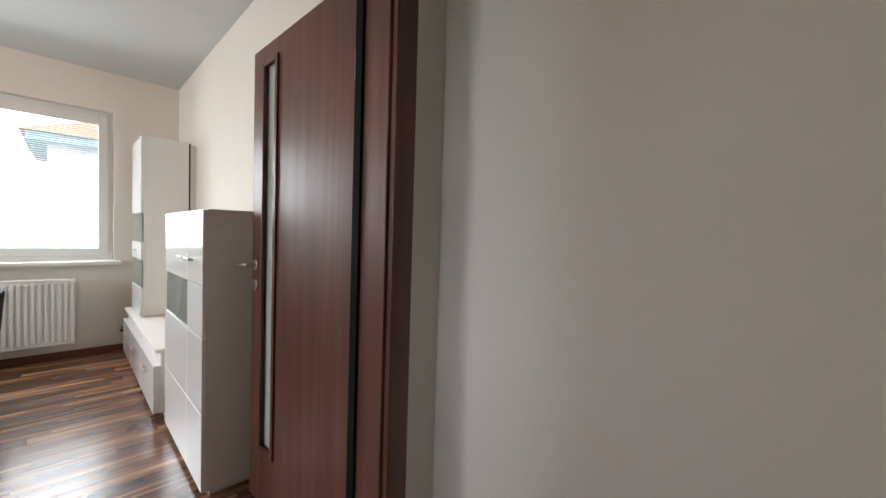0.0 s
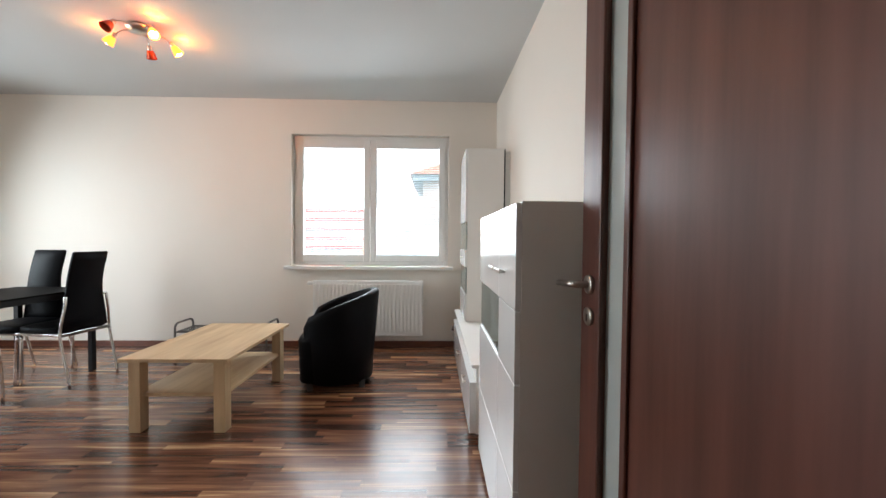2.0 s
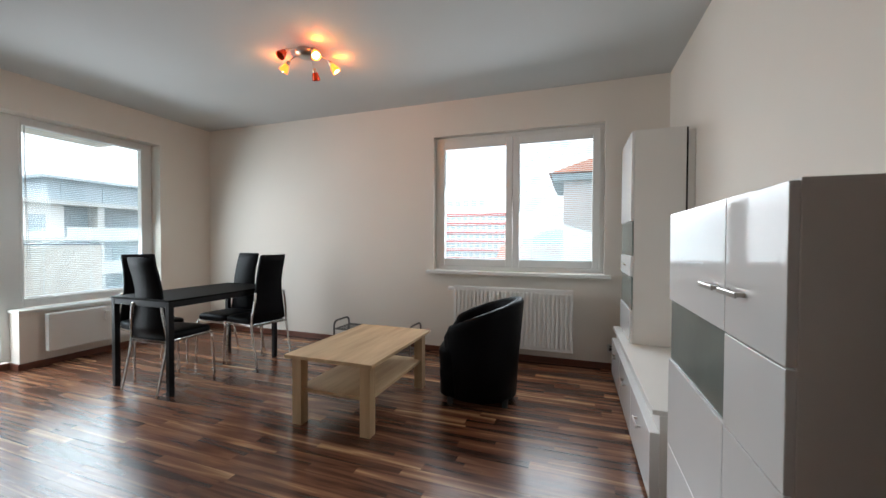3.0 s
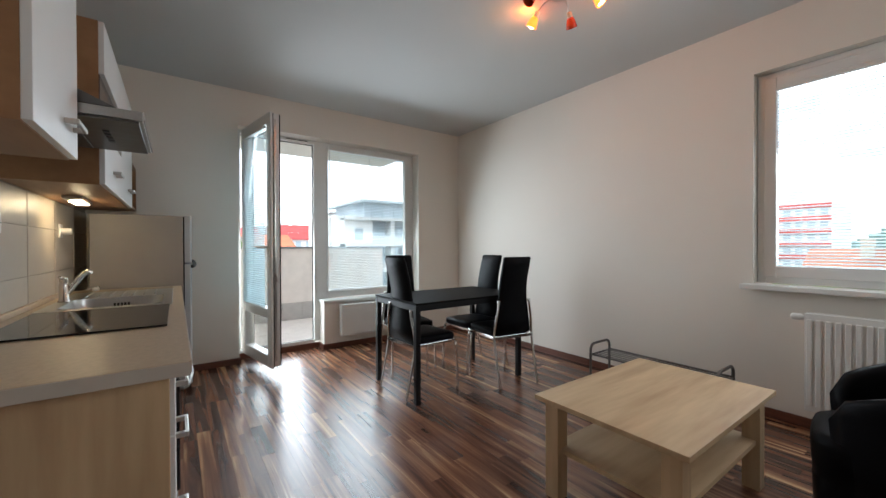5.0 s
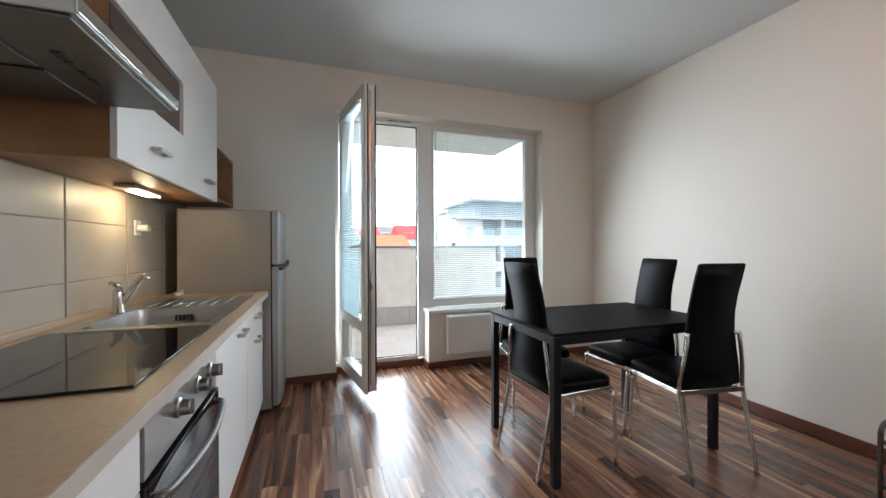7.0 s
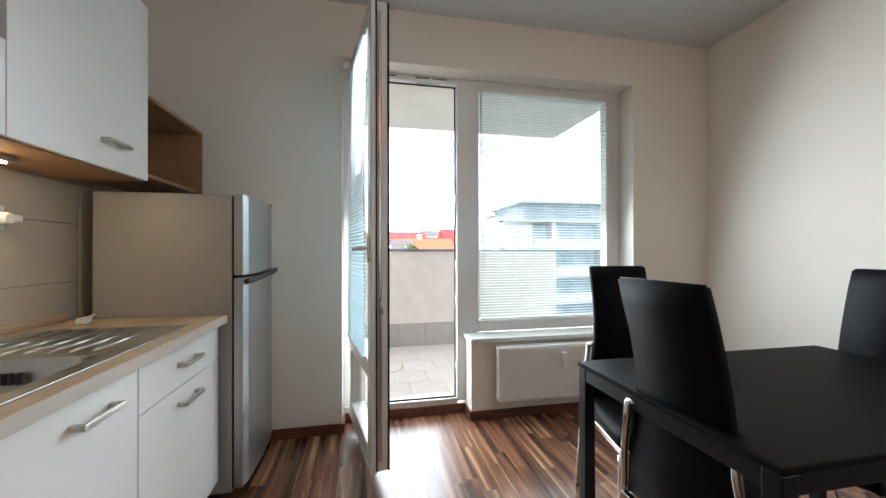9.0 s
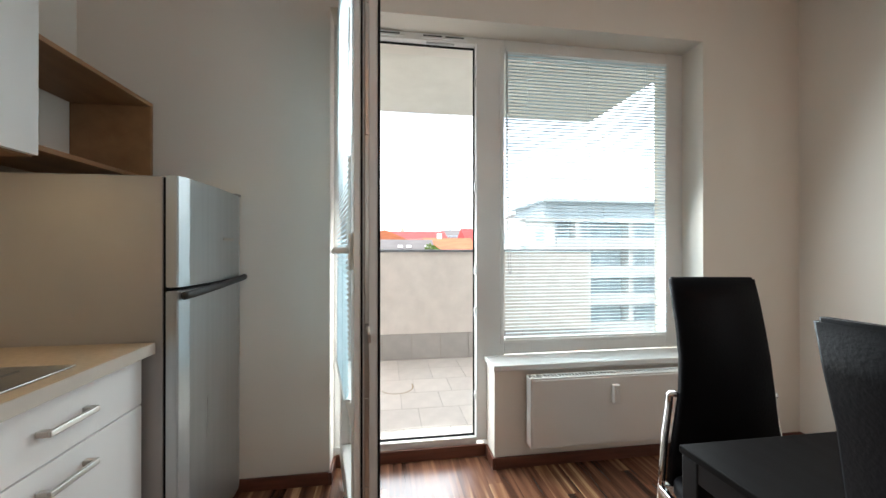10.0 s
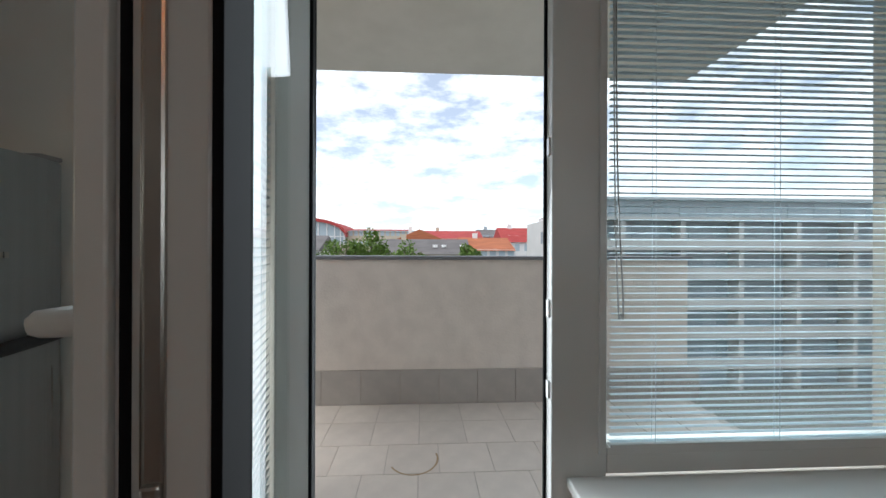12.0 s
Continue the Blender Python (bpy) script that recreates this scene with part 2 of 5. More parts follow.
CAP = material("grey_sheet_capping", (0.20, 0.205, 0.22), 0.45, 0.5, scale=(3, 3, 3))
STAIN = material("rust_stain", (0.42, 0.30, 0.17), 0.6, scale=(20, 20, 20))
ORANGEGLASS = glowing("lit_amber_glass", (1.0, 0.20, 0.02), 1.1)
DIMGLASS = material("amber_glass", (0.45, 0.055, 0.012), 0.15, dark=(0.33, 0.03, 0.008), scale=(20, 20, 20))
BULB = glowing("lit_bulb", (1.0, 0.72, 0.30), 9.0)
TUBE = glowing("warm_lamp_diffuser", (1.0, 0.80, 0.48), 7.0)
ROOF_RED = material("red_roof", (0.42, 0.055, 0.05), 0.8, dark=(0.33, 0.04, 0.035), scale=(0.5, 0.5, 3))
ROOF_ORANGE = material("orange_tile_roof", (0.45, 0.15, 0.065), 0.85, dark=(0.34, 0.11, 0.05), scale=(0.5, 0.5, 3))
ROOF_GREY = material("grey_roof", (0.17, 0.155, 0.15), 0.85, dark=(0.13, 0.12, 0.115), scale=(0.4, 0.4, 2))
FACADE_W = material("white_facade", (0.78, 0.77, 0.75), 0.9, dark=(0.72, 0.71, 0.69), scale=(0.3, 0.3, 0.3))
FACADE_C = material("cream_facade", (0.55, 0.47, 0.36), 0.9, dark=(0.48, 0.41, 0.31), scale=(0.3, 0.3, 0.3))
FACADE_P = material("pinkish_facade", (0.58, 0.47, 0.43), 0.9, dark=(0.52, 0.42, 0.385), scale=(0.3, 0.3, 0.3))
FACADE_B = material("greyish_render", (0.47, 0.475, 0.46), 0.9, dark=(0.40, 0.405, 0.39), scale=(0.3, 0.3, 0.3))
FACADE_E = material("pale_render", (0.62, 0.61, 0.585), 0.9, dark=(0.56, 0.55, 0.525), scale=(0.3, 0.3, 0.3))
FACADE_R = material("red_facade_band", (0.50, 0.07, 0.05), 0.8, scale=(0.3, 0.3, 0.3))
FACADE_G = material("grey_facade", (0.40, 0.45, 0.48), 0.8, dark=(0.35, 0.40, 0.43), scale=(0.3, 0.3, 0.3))
# Panes of the town are paled: distance haze is mixed into their colour.
PANE = material("hazy_far_pane", (0.42, 0.50, 0.54), 0.2, spread=0.2)
LEAF = material("leaves", (0.15, 0.24, 0.04), 0.7, dark=(0.10, 0.18, 0.03), scale=(2, 2, 2))
BARK = material("bark", (0.10, 0.07, 0.05), 0.9, scale=(4, 4, 2))
GRASS = material("town_ground", (0.16, 0.17, 0.15), 0.95, dark=(0.20, 0.20, 0.20), scale=(0.02, 0.02, 0.02))
HILL = material("far_hill", (0.10, 0.15, 0.13), 0.95, dark=(0.07, 0.12, 0.10), scale=(0.08, 0.08, 0.08))


# ---- building helpers ----
def box(bm, x0, x1, y0, y1, z0, z1, bevel=0.0):
    g = bmesh.ops.create_cube(bm, size=1.0, matrix=Matrix.Translation(((x0 + x1) / 2, (y0 + y1) / 2, (z0 + z1) / 2))
                              @ Matrix.Diagonal((abs(x1 - x0), abs(y1 - y0), abs(z1 - z0), 1)))
    if bevel:
        edges = {e for v in g["verts"] for e in v.link_edges}
        bmesh.ops.bevel(bm, geom=list(edges), offset=bevel, segments=2, profile=0.5, affect="EDGES")


def tube(bm, pts, r, seg=8, closed=False):
    """A round bar along a line of points."""
    pts = [Vector(p) for p in pts]
    rings = []
    for i, p in enumerate(pts):
        a = pts[i - 1] if (i or closed) else p
        c = pts[(i + 1) % len(pts)] if (i < len(pts) - 1 or closed) else p
        d = (c - a).normalized()
        u = d.orthogonal().normalized() if not rings else (last - d * last.dot(d)).normalized()
        last = u
        w = d.cross(u)
        rr = r[i] if isinstance(r, (list, tuple)) else r
        rings.append([bm.verts.new(p + (u * math.cos(k * math.tau / seg) + w * math.sin(k * math.tau / seg)) * rr) for k in range(seg)])
    pairs = list(zip(rings, rings[1:])) + ([(rings[-1], rings[0])] if closed else [])
    for a, c in pairs:
        for k in range(seg):
            bm.faces.new((a[k], a[(k + 1) % seg], c[(k + 1) % seg], c[k]))
    if not closed:
        bm.faces.new(rings[0][::-1])
        bm.faces.new(rings[-1])


def lathe(bm, profile, m=Matrix(), seg=20):
    """A turned shape from (radius, height) pairs, about the z axis of m."""
    rings = [[bm.verts.new(m @ Vector((r * math.cos(k * math.tau / seg), r * math.sin(k * math.tau / seg), z))) for k in range(seg)] for r, z in profile]
    for a, c in zip(rings, rings[1:]):
        for k in range(seg):
            bm.faces.new((a[k], a[(k + 1) % seg], c[(k + 1) % seg], c[k]))
    bm.faces.new(rings[0][::-1])
    bm.faces.new(rings[-1])


def smooth(p, steps=4):
    """A rounded line through the given corners."""
    p = [Vector(q) for q in p]
    out = [p[0]]
    for i in range(len(p) - 1):
        a, b, c, d = p[max(i - 1, 0)], p[i], p[i + 1], p[min(i + 2, len(p) - 1)]
        for s in range(1, steps + 1):
            t = s / steps
            out.append(0.5 * (2 * b + (c - a) * t + (2 * a - 5 * b + 4 * c - d) * t * t + (3 * b - a - 3 * c + d) * t ** 3))
    return out


SPLIT = {"foot", "side_frame", "rear_leg", "front_leg", "handle_pair", "hinge", "chimney", "board", "rim", "filter", "valve"}


def islands(bm):
    """The loose pieces of bm, each as a bmesh of its own."""
    left, out = set(bm.verts), []
    while left:
        stack = [left.pop()]
        seen = {stack[0]}
        while stack:
            for e in stack.pop().link_edges:
                for w in e.verts:
                    if w in left:
                        left.discard(w)
                        seen.add(w)
                        stack.append(w)
        one, at = bmesh.new(), {}
        for f in bm.faces:
            if f.verts[0] in seen:
                for w in f.verts:
                    if w not in at:
                        at[w] = one.verts.new(w.co)
                one.faces.new([at[w] for w in f.verts])
        out.append(one)
    return out


def done(name, bm, mat, root=None, shade=False):
    """Turns bm into an object, under root if given (bm is in world metres)."""
    if name in SPLIT and root is not None:
        pieces = islands(bm)
        if len(pieces) > 1:
            bm.free()
            return [solid(name, q, mat, root, shade) for q in pieces][0]
    return solid(name, bm, mat, root, shade)


def solid(name, bm, mat, root=None, shade=False):
    bmesh.ops.recalc_face_normals(bm, faces=bm.faces)
    me = bpy.data.meshes.new(name)
    if root is not None:
        bmesh.ops.translate(bm, verts=bm.verts, vec=-root.matrix_basis.translation)
    bm.to_mesh(me)
    bm.free()
    me.materials.append(mat)
    if shade:
        me.polygons.foreach_set("use_smooth", [True] * len(me.polygons))
    ob = new(name, me)
    if root is not None:
        ob.parent = root
    return ob


def boxes(name, mat, root, *items, bevel=0.002):
    bm = bmesh.new()
    for it in items:
        box(bm, *it, bevel=bevel)
    return done(name, bm, mat, root)


def bars(name, mat, root, *lines, r=0.008, seg=8):
    bm = bmesh.new()
    for pts in lines:
        tube(bm, pts, r, seg)
    return done(name, bm, mat, root, True)


def thing(name, place, label, category, group="", kind=""):
    root = new(name)
    root.matrix_basis = Matrix.Translation(place)
    root.empty_display_size = 0.1
    return tagged(root, label, category, group, kind)


def structure(name, mat, *items, label="", bevel=0.0, category=""):
    return tagged(boxes(name, mat, None, *items, bevel=bevel), label, category or name.split("_")[0], kind="structure")


# ---- the shell of the room, hall and balcony ----
WX, EX, NY, SY, CZ = -4.715, 0.885, 4.76, 0.885, 2.72
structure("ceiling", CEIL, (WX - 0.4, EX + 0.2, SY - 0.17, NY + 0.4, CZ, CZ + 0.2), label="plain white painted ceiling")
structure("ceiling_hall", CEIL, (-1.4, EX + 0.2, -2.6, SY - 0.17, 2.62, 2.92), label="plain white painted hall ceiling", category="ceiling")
structure("wall_north", PAINT, (WX - 0.4, -1.375, NY, NY + 0.4, -0.1, CZ), (0.358, EX + 0.2, NY, NY + 0.4, -0.1, CZ),
          (-1.375, 0.358, NY, NY + 0.4, -0.1, 0.86), (-1.375, 0.358, NY, NY + 0.4, 2.345, CZ), label="warm white painted wall with a window opening")
structure("wall_west", PAINT, (WX - 0.4, WX, SY - 0.17, 1.998, -0.1, CZ), (WX - 0.4, WX, 4.10, NY, -0.1, CZ), (WX - 0.4, WX, 1.998, 4.10, 2.375, CZ),
          (WX - 0.4, WX, 2.846, 4.10, -0.1, 0.525), label="warm white painted wall with the balcony door opening")
structure("wall_south", PAINT, (WX, -0.245, SY - 0.17, SY, -0.1, CZ), (0.715, EX, SY - 0.17, SY, -0.1, CZ), (-0.245, 0.715, SY - 0.17, SY, 2.09, CZ),
          label="warm white painted wall behind the kitchen")
structure("wall_east", PAINT, (EX, EX + 0.2, -2.6, NY, -0.1, CZ), label="warm white painted side wall")
# The opening in the hall's west wall is added, unseen, to brighten the hall.
structure("wall_hall", PAINT, (-1.4, -1.2, -2.6, 0.0, -0.1, 2.62), (-1.4, -1.2, 0.62, SY - 0.17, -0.1, 2.62), (-1.4, -1.2, 0.0, 0.62, -0.1, 1.0), (-1.4, -1.2, 0.0, 0.62, 2.2, 2.62), (-1.2, EX, -2.6, -2.4, -0.1, 2.62), label="painted hall wall with an added unseen opening for light", category="wall")
structure("floor_base", SKIRT, (WX - 0.2, EX, SY - 0.17, NY, -0.1, -0.008), (-1.4, EX, -2.6, SY - 0.17, -0.1, -0.008), label="sub-floor under the laminate", category="floor")
structure("baseboard", SKIRT, (WX, EX, NY - 0.014, NY, 0, 0.06), (WX, WX + 0.014, SY + 0.02, 1.998, 0, 0.06), (WX, WX + 0.014, 2.846, NY - 0.014, 0, 0.06),
          (EX - 0.014, EX, SY, NY - 0.014, 0, 0.06), (WX - 0.14, WX + 0.014, 2.832, 2.846, 0, 0.06), (WX - 0.14, WX + 0.014, 1.998, 2.012, 0, 0.06),
          (-1.70, -0.28, SY, SY + 0.014, 0, 0.06), (WX - 0.14, WX - 0.125, 2.012, 2.832, 0, 0.065), label="dark walnut skirting board along the walls", bevel=0.003)

# room door and its lining
def room_door():
    structure("trim_door", DOORWOOD, (0.66, 0.715, SY - 0.175, SY + 0.005, 0, 2.09), (-0.245, -0.19, SY - 0.175, SY + 0.005, 0, 2.09), (-0.19, 0.66, SY - 0.175, SY + 0.005, 2.035, 2.09),
              (0.67, 0.745, SY - 0.197, SY - 0.175, 0, 2.12), (0.67, 0.745, SY + 0.005, SY + 0.022, 0, 2.12), (-0.275, -0.20, SY - 0.197, SY - 0.175, 0, 2.12),
              (-0.275, -0.20, SY + 0.005, SY + 0.022, 0, 2.12), (-0.20, 0.67, SY - 0.197, SY - 0.175, 2.05, 2.12), (-0.20, 0.67, SY + 0.005, SY + 0.022, 2.05, 2.12),
              label="dark walnut door lining and casing", category="door frame", bevel=0.004)
    # Seal made wider than real: its black also stands for shade in the hinge gap.
    structure("seal_door", RUBBER, (0.650, 0.66, SY - 0.052, SY - 0.016, 0, 2.03), label="black rubber seal in the door lining, widened as the hinge gap's shade", category="door seal")
    root = thing("door_1", (0, 0, 0), "open dark walnut room door with a narrow frosted glass strip", "door", kind="structure")
    # the leaf lies along +y from its hinge; the visible face looks towards -x
    g0, g1, z0, z1 = 0.565, 0.69, 0.275, 1.94
    boxes("leaf", DOORWOOD, root, (0, 0.04, 0, g0, 0.008, 2.025), (0, 0.04, g1, 0.81, 0.008, 2.025), (0, 0.04, g0, g1, 0.008, z0), (0, 0.04, g0, g1, z1, 2.025), bevel=0.0015)
    boxes("glazing_bead", DOORWOOD, root, (-0.010, 0.0, g0 - 0.014, g0 + 0.008, z0 - 0.014, z1 + 0.014), (-0.010, 0.0, g1 - 0.008, g1 + 0.016, z0 - 0.014, z1 + 0.014),
          (-0.010, 0.0, g0 + 0.008, g1 - 0.008, z1 - 0.008, z1 + 0.014), (-0.010, 0.0, g0 + 0.008, g1 - 0.008, z0 - 0.014, z0 + 0.008), bevel=0.003)
    tagged(boxes("pane", FROST, root, (0.014, 0.026, g0, g1, z0, z1), bevel=0), "frosted glass strip")
    bm = bmesh.new()
    for sx in (-1, 1):
        f = 0.0 if sx < 0 else 0.04
        lathe(bm, [(0.026, 0), (0.026, 0.008), (0.022, 0.010)], Matrix.Translation((f, 0.755, 1.075)) @ Euler((0, sx * math.pi / 2, 0)).to_matrix().to_4x4())
        lathe(bm, [(0.026, 0), (0.026, 0.007), (0.022, 0.009)], Matrix.Translation((f, 0.755, 0.985)) @ Euler((0, sx * math.pi / 2, 0)).to_matrix().to_4x4())
        tube(bm, smooth([(f, 0.755, 1.075), (f + sx * 0.04, 0.755, 1.075), (f + sx * 0.052, 0.775, 1.075), (f + sx * 0.056, 0.845, 1.07)]), [0.01] * 9 + [0.009] * 4)
    tagged(done("handle", bm, SATIN, root, True), "satin nickel lever handle with key plate")
    boxes("key_slot", DARKHOLE, root, (-0.0105, -0.009, 0.752, 0.758, 0.972, 0.992), bevel=0)
    boxes("hinge", SATIN, root, (-0.006, 0.0, -0.008, 0.004, 0.2, 0.29), (-0.006, 0.0, -0.008, 0.004, 1.7, 1.79))
    root.matrix_basis = pose(0.658, 0.872, 0, 0, 0, 2.0)


room_door()


# ---- windows, blinds and balcony door ----
def blind(root, along, c, a0, a1, z0, z1, tilt, pitch=0.0195, wide=0.019):
    """Slats from z0 to z1 between a0 and a1, along x or y, at c on the other axis, with cords and rails, under root."""
    bm = bmesh.new()
    L, h = a1 - a0, wide / 2
    rows = [(-h, -0.0006), (0, 0.0022), (h, -0.0006)]
    for s in (0, 1):
        for w, z in rows:
            p = (s * L, w * math.cos(tilt) - z * math.sin(tilt), w * math.sin(tilt) + z * math.cos(tilt))
            bm.verts.new(p if along == "x" else (p[1], p[0], p[2]))
    bm.verts.ensure_lookup_table()
    for k in (0, 1):
        bm.faces.new([bm.verts[i] for i in (k, k + 1, k + 4, k + 3)])
    g = bmesh.ops.solidify(bm, geom=bm.faces[:], thickness=0.0005)
    me = bpy.data.meshes.new("slat")
    bm.to_mesh(me)
    bm.free()
    me.materials.append(SLAT)
    base = Vector((a0, c, 0)) if along == "x" else Vector((c, a0, 0))
    off = root.matrix_basis.translation
    for i in range(int((z1 - z0) / pitch)):
        ob = new("slat", me)
        ob.parent = root
        ob.location = base + Vector((0, 0, z0 + 0.012 + i * pitch)) - off
    bm = bmesh.new()
    for f in (0.13, 0.5, 0.87) if L > 0.9 else (0.18, 0.82):
        for d in (-0.009, 0.009):
            p = (a0 + f * L, c + d) if along == "x" else (c + d, a0 + f * L)
            tube(bm, [(*p, z0), (*p, z1)], 0.0007, 4)
    done("ladder_cord", bm, SLAT, root)
    for n, q0, q1 in (("bottom_rail", z0 - 0.004, z0 + 0.006), ("head_rail", z1 - 0.004, z1 + 0.022)):
        boxes(n, PVC, root, (a0, a1, c - 0.012, c + 0.012, q0, q1) if along == "x" else (c - 0.012, c + 0.012, a0, a1, q0, q1), bevel=0.001)


def frame_bars(along, c0, c1, a0, a1, z0, z1, w, wb=None):
    """Four bars of a frame, as boxes."""
    wb = wb or w
    q = [(a0, a0 + w, z0, z1), (a1 - w, a1, z0, z1), (a0 + w, a1 - w, z1 - w, z1), (a0 + w, a1 - w, z0, z0 + wb)]
    return [(s, e, c0, c1, b, t) if along == "x" else (c0, c1, s, e, b, t) for s, e, b, t in q]


def glass(root, item):
    ob = boxes("pane", GLASS, root, item, bevel=0)
    ob.visible_shadow = False
    return ob


def north_window():
    y = NY + 0.075
    root = thing("window_1", (-0.5, y, 0.895), "white plastic double window with lowered blinds, both sashes shut", "window", kind="structure")
    boxes("frame", PVC, root, *frame_bars("x", y, y + 0.07, -1.372, 0.355, 0.897, 2.343, 0.045), bevel=0.003)
    for a0, a1 in ((-1.335, -0.525), (-0.52, 0.318)):
        boxes("sash", PVC, root, *frame_bars("x", y - 0.016, y + 0.05, a0, a1, 0.94, 2.303, 0.068), bevel=0.006)
        glass(root, (a0 + 0.066, a1 - 0.066, y + 0.02, y + 0.026, 1.005, 2.238))
        blind(root, "x", y - 0.005, a0 + 0.070, a1 - 0.070, 1.010, 2.215, 0.45 if a0 < -1 else 0.75)
    boxes("handle", PVC, root, (-0.548, -0.512, y - 0.026, y - 0.016, 1.46, 1.53), (-0.54, -0.52, y - 0.05, y - 0.026, 1.485, 1.505), (-0.54, -0.52, y - 0.06, y - 0.045, 1.38, 1.505), bevel=0.004)
    structure("sill_north", PVC, (-1.43, 0.41, NY - 0.095, y, 0.86, 0.895), label="white window sill board", category="window sill", bevel=0.006)


def west_window():
    x = WX - 0.155
    root = thing("window_2", (x, 3.5, 0.56), "white plastic fixed window with a lowered blind", "window", kind="structure")
    boxes("frame", PVC, root, (x - 0.07, x, 2.785, 2.95, 0.075, 2.375), (x - 0.07, x, 3.985, 4.10, 0.56, 2.375), (x - 0.07, x, 2.95, 3.985, 2.295, 2.375), (x - 0.07, x, 2.95, 3.985, 0.56, 0.645), bevel=0.004)
    boxes("bead", PVC, root, *frame_bars("y", x, x + 0.008, 2.925, 4.0, 0.62, 2.33, 0.022), bevel=0.003)
    glass(root, (x - 0.04, x - 0.034, 2.95, 3.985, 0.645, 2.295))
    blind(root, "y", x + 0.012, 2.952, 3.98, 0.652, 2.30, 0.04)
    bm = bmesh.new()
    tube(bm, smooth([(x + 0.03, 2.952, 2.29), (x + 0.032, 2.955, 1.5), (x + 0.034, 2.966, 1.06), (x + 0.036, 2.973, 1.04), (x + 0.036, 2.98, 1.06), (x + 0.034, 2.962, 1.5), (x + 0.03, 2.958, 2.29)], 5), 0.0022, 6)
    done("bead_chain", bm, STEEL, root)
    structure("frame_balcony", PVC, (x - 0.07, x, 2.0, 2.035, 0.075, 2.375), (x - 0.07, x, 2.035, 2.785, 2.335, 2.375), (x - 0.07, x + 0.01, 2.0, 2.785, 0.0, 0.085), (x, x + 0.012, 2.0, 2.785, 0.085, 0.10),
              label="white plastic frame of the balcony door", category="door frame", bevel=0.003)
    structure("seal_balcony", RUBBER, (x - 0.055, x - 0.045, 2.777, 2.785, 0.09, 2.335), (x - 0.055, x - 0.045, 2.035, 2.785, 2.327, 2.335), (x - 0.055, x - 0.045, 2.035, 2.785, 0.085, 0.093),
              label="black rubber seal of the balcony door frame", category="door seal")
    structure("strike_plates", STEEL, *[(x - 0.03, x - 0.012, 2.779, 2.785, z, z + 0.05) for z in (0.3, 0.78, 1.02, 1.5, 2.1)], (x - 0.03, x - 0.015, 2.15, 2.24, 2.328, 2.335), (x - 0.03, x - 0.015, 2.5, 2.66, 2.328, 2.335),
              label="steel strike plates on the frame", category="lock plate")
    vent = thing("frame_vent", (x, 2.4, 2.345), "white slotted vent strips in the balcony door head", "vent")
    for y0 in (2.10, 2.46):
        boxes("strip", PVC, vent, (x, x + 0.012, y0, y0 + 0.27, 2.343, 2.367), bevel=0.002)
        for k in range(2):
            boxes("slot", DARKHOLE, vent, (x + 0.012, x + 0.0135, y0 + 0.02 + k * 0.125, y0 + 0.125 + k * 0.125, 2.351, 2.359), bevel=0)
    structure("sill_west", PVC, (x, WX + 0.04, 2.83, 4.10, 0.525, 0.556), label="white window sill board over the radiator", category="window sill", bevel=0.005)


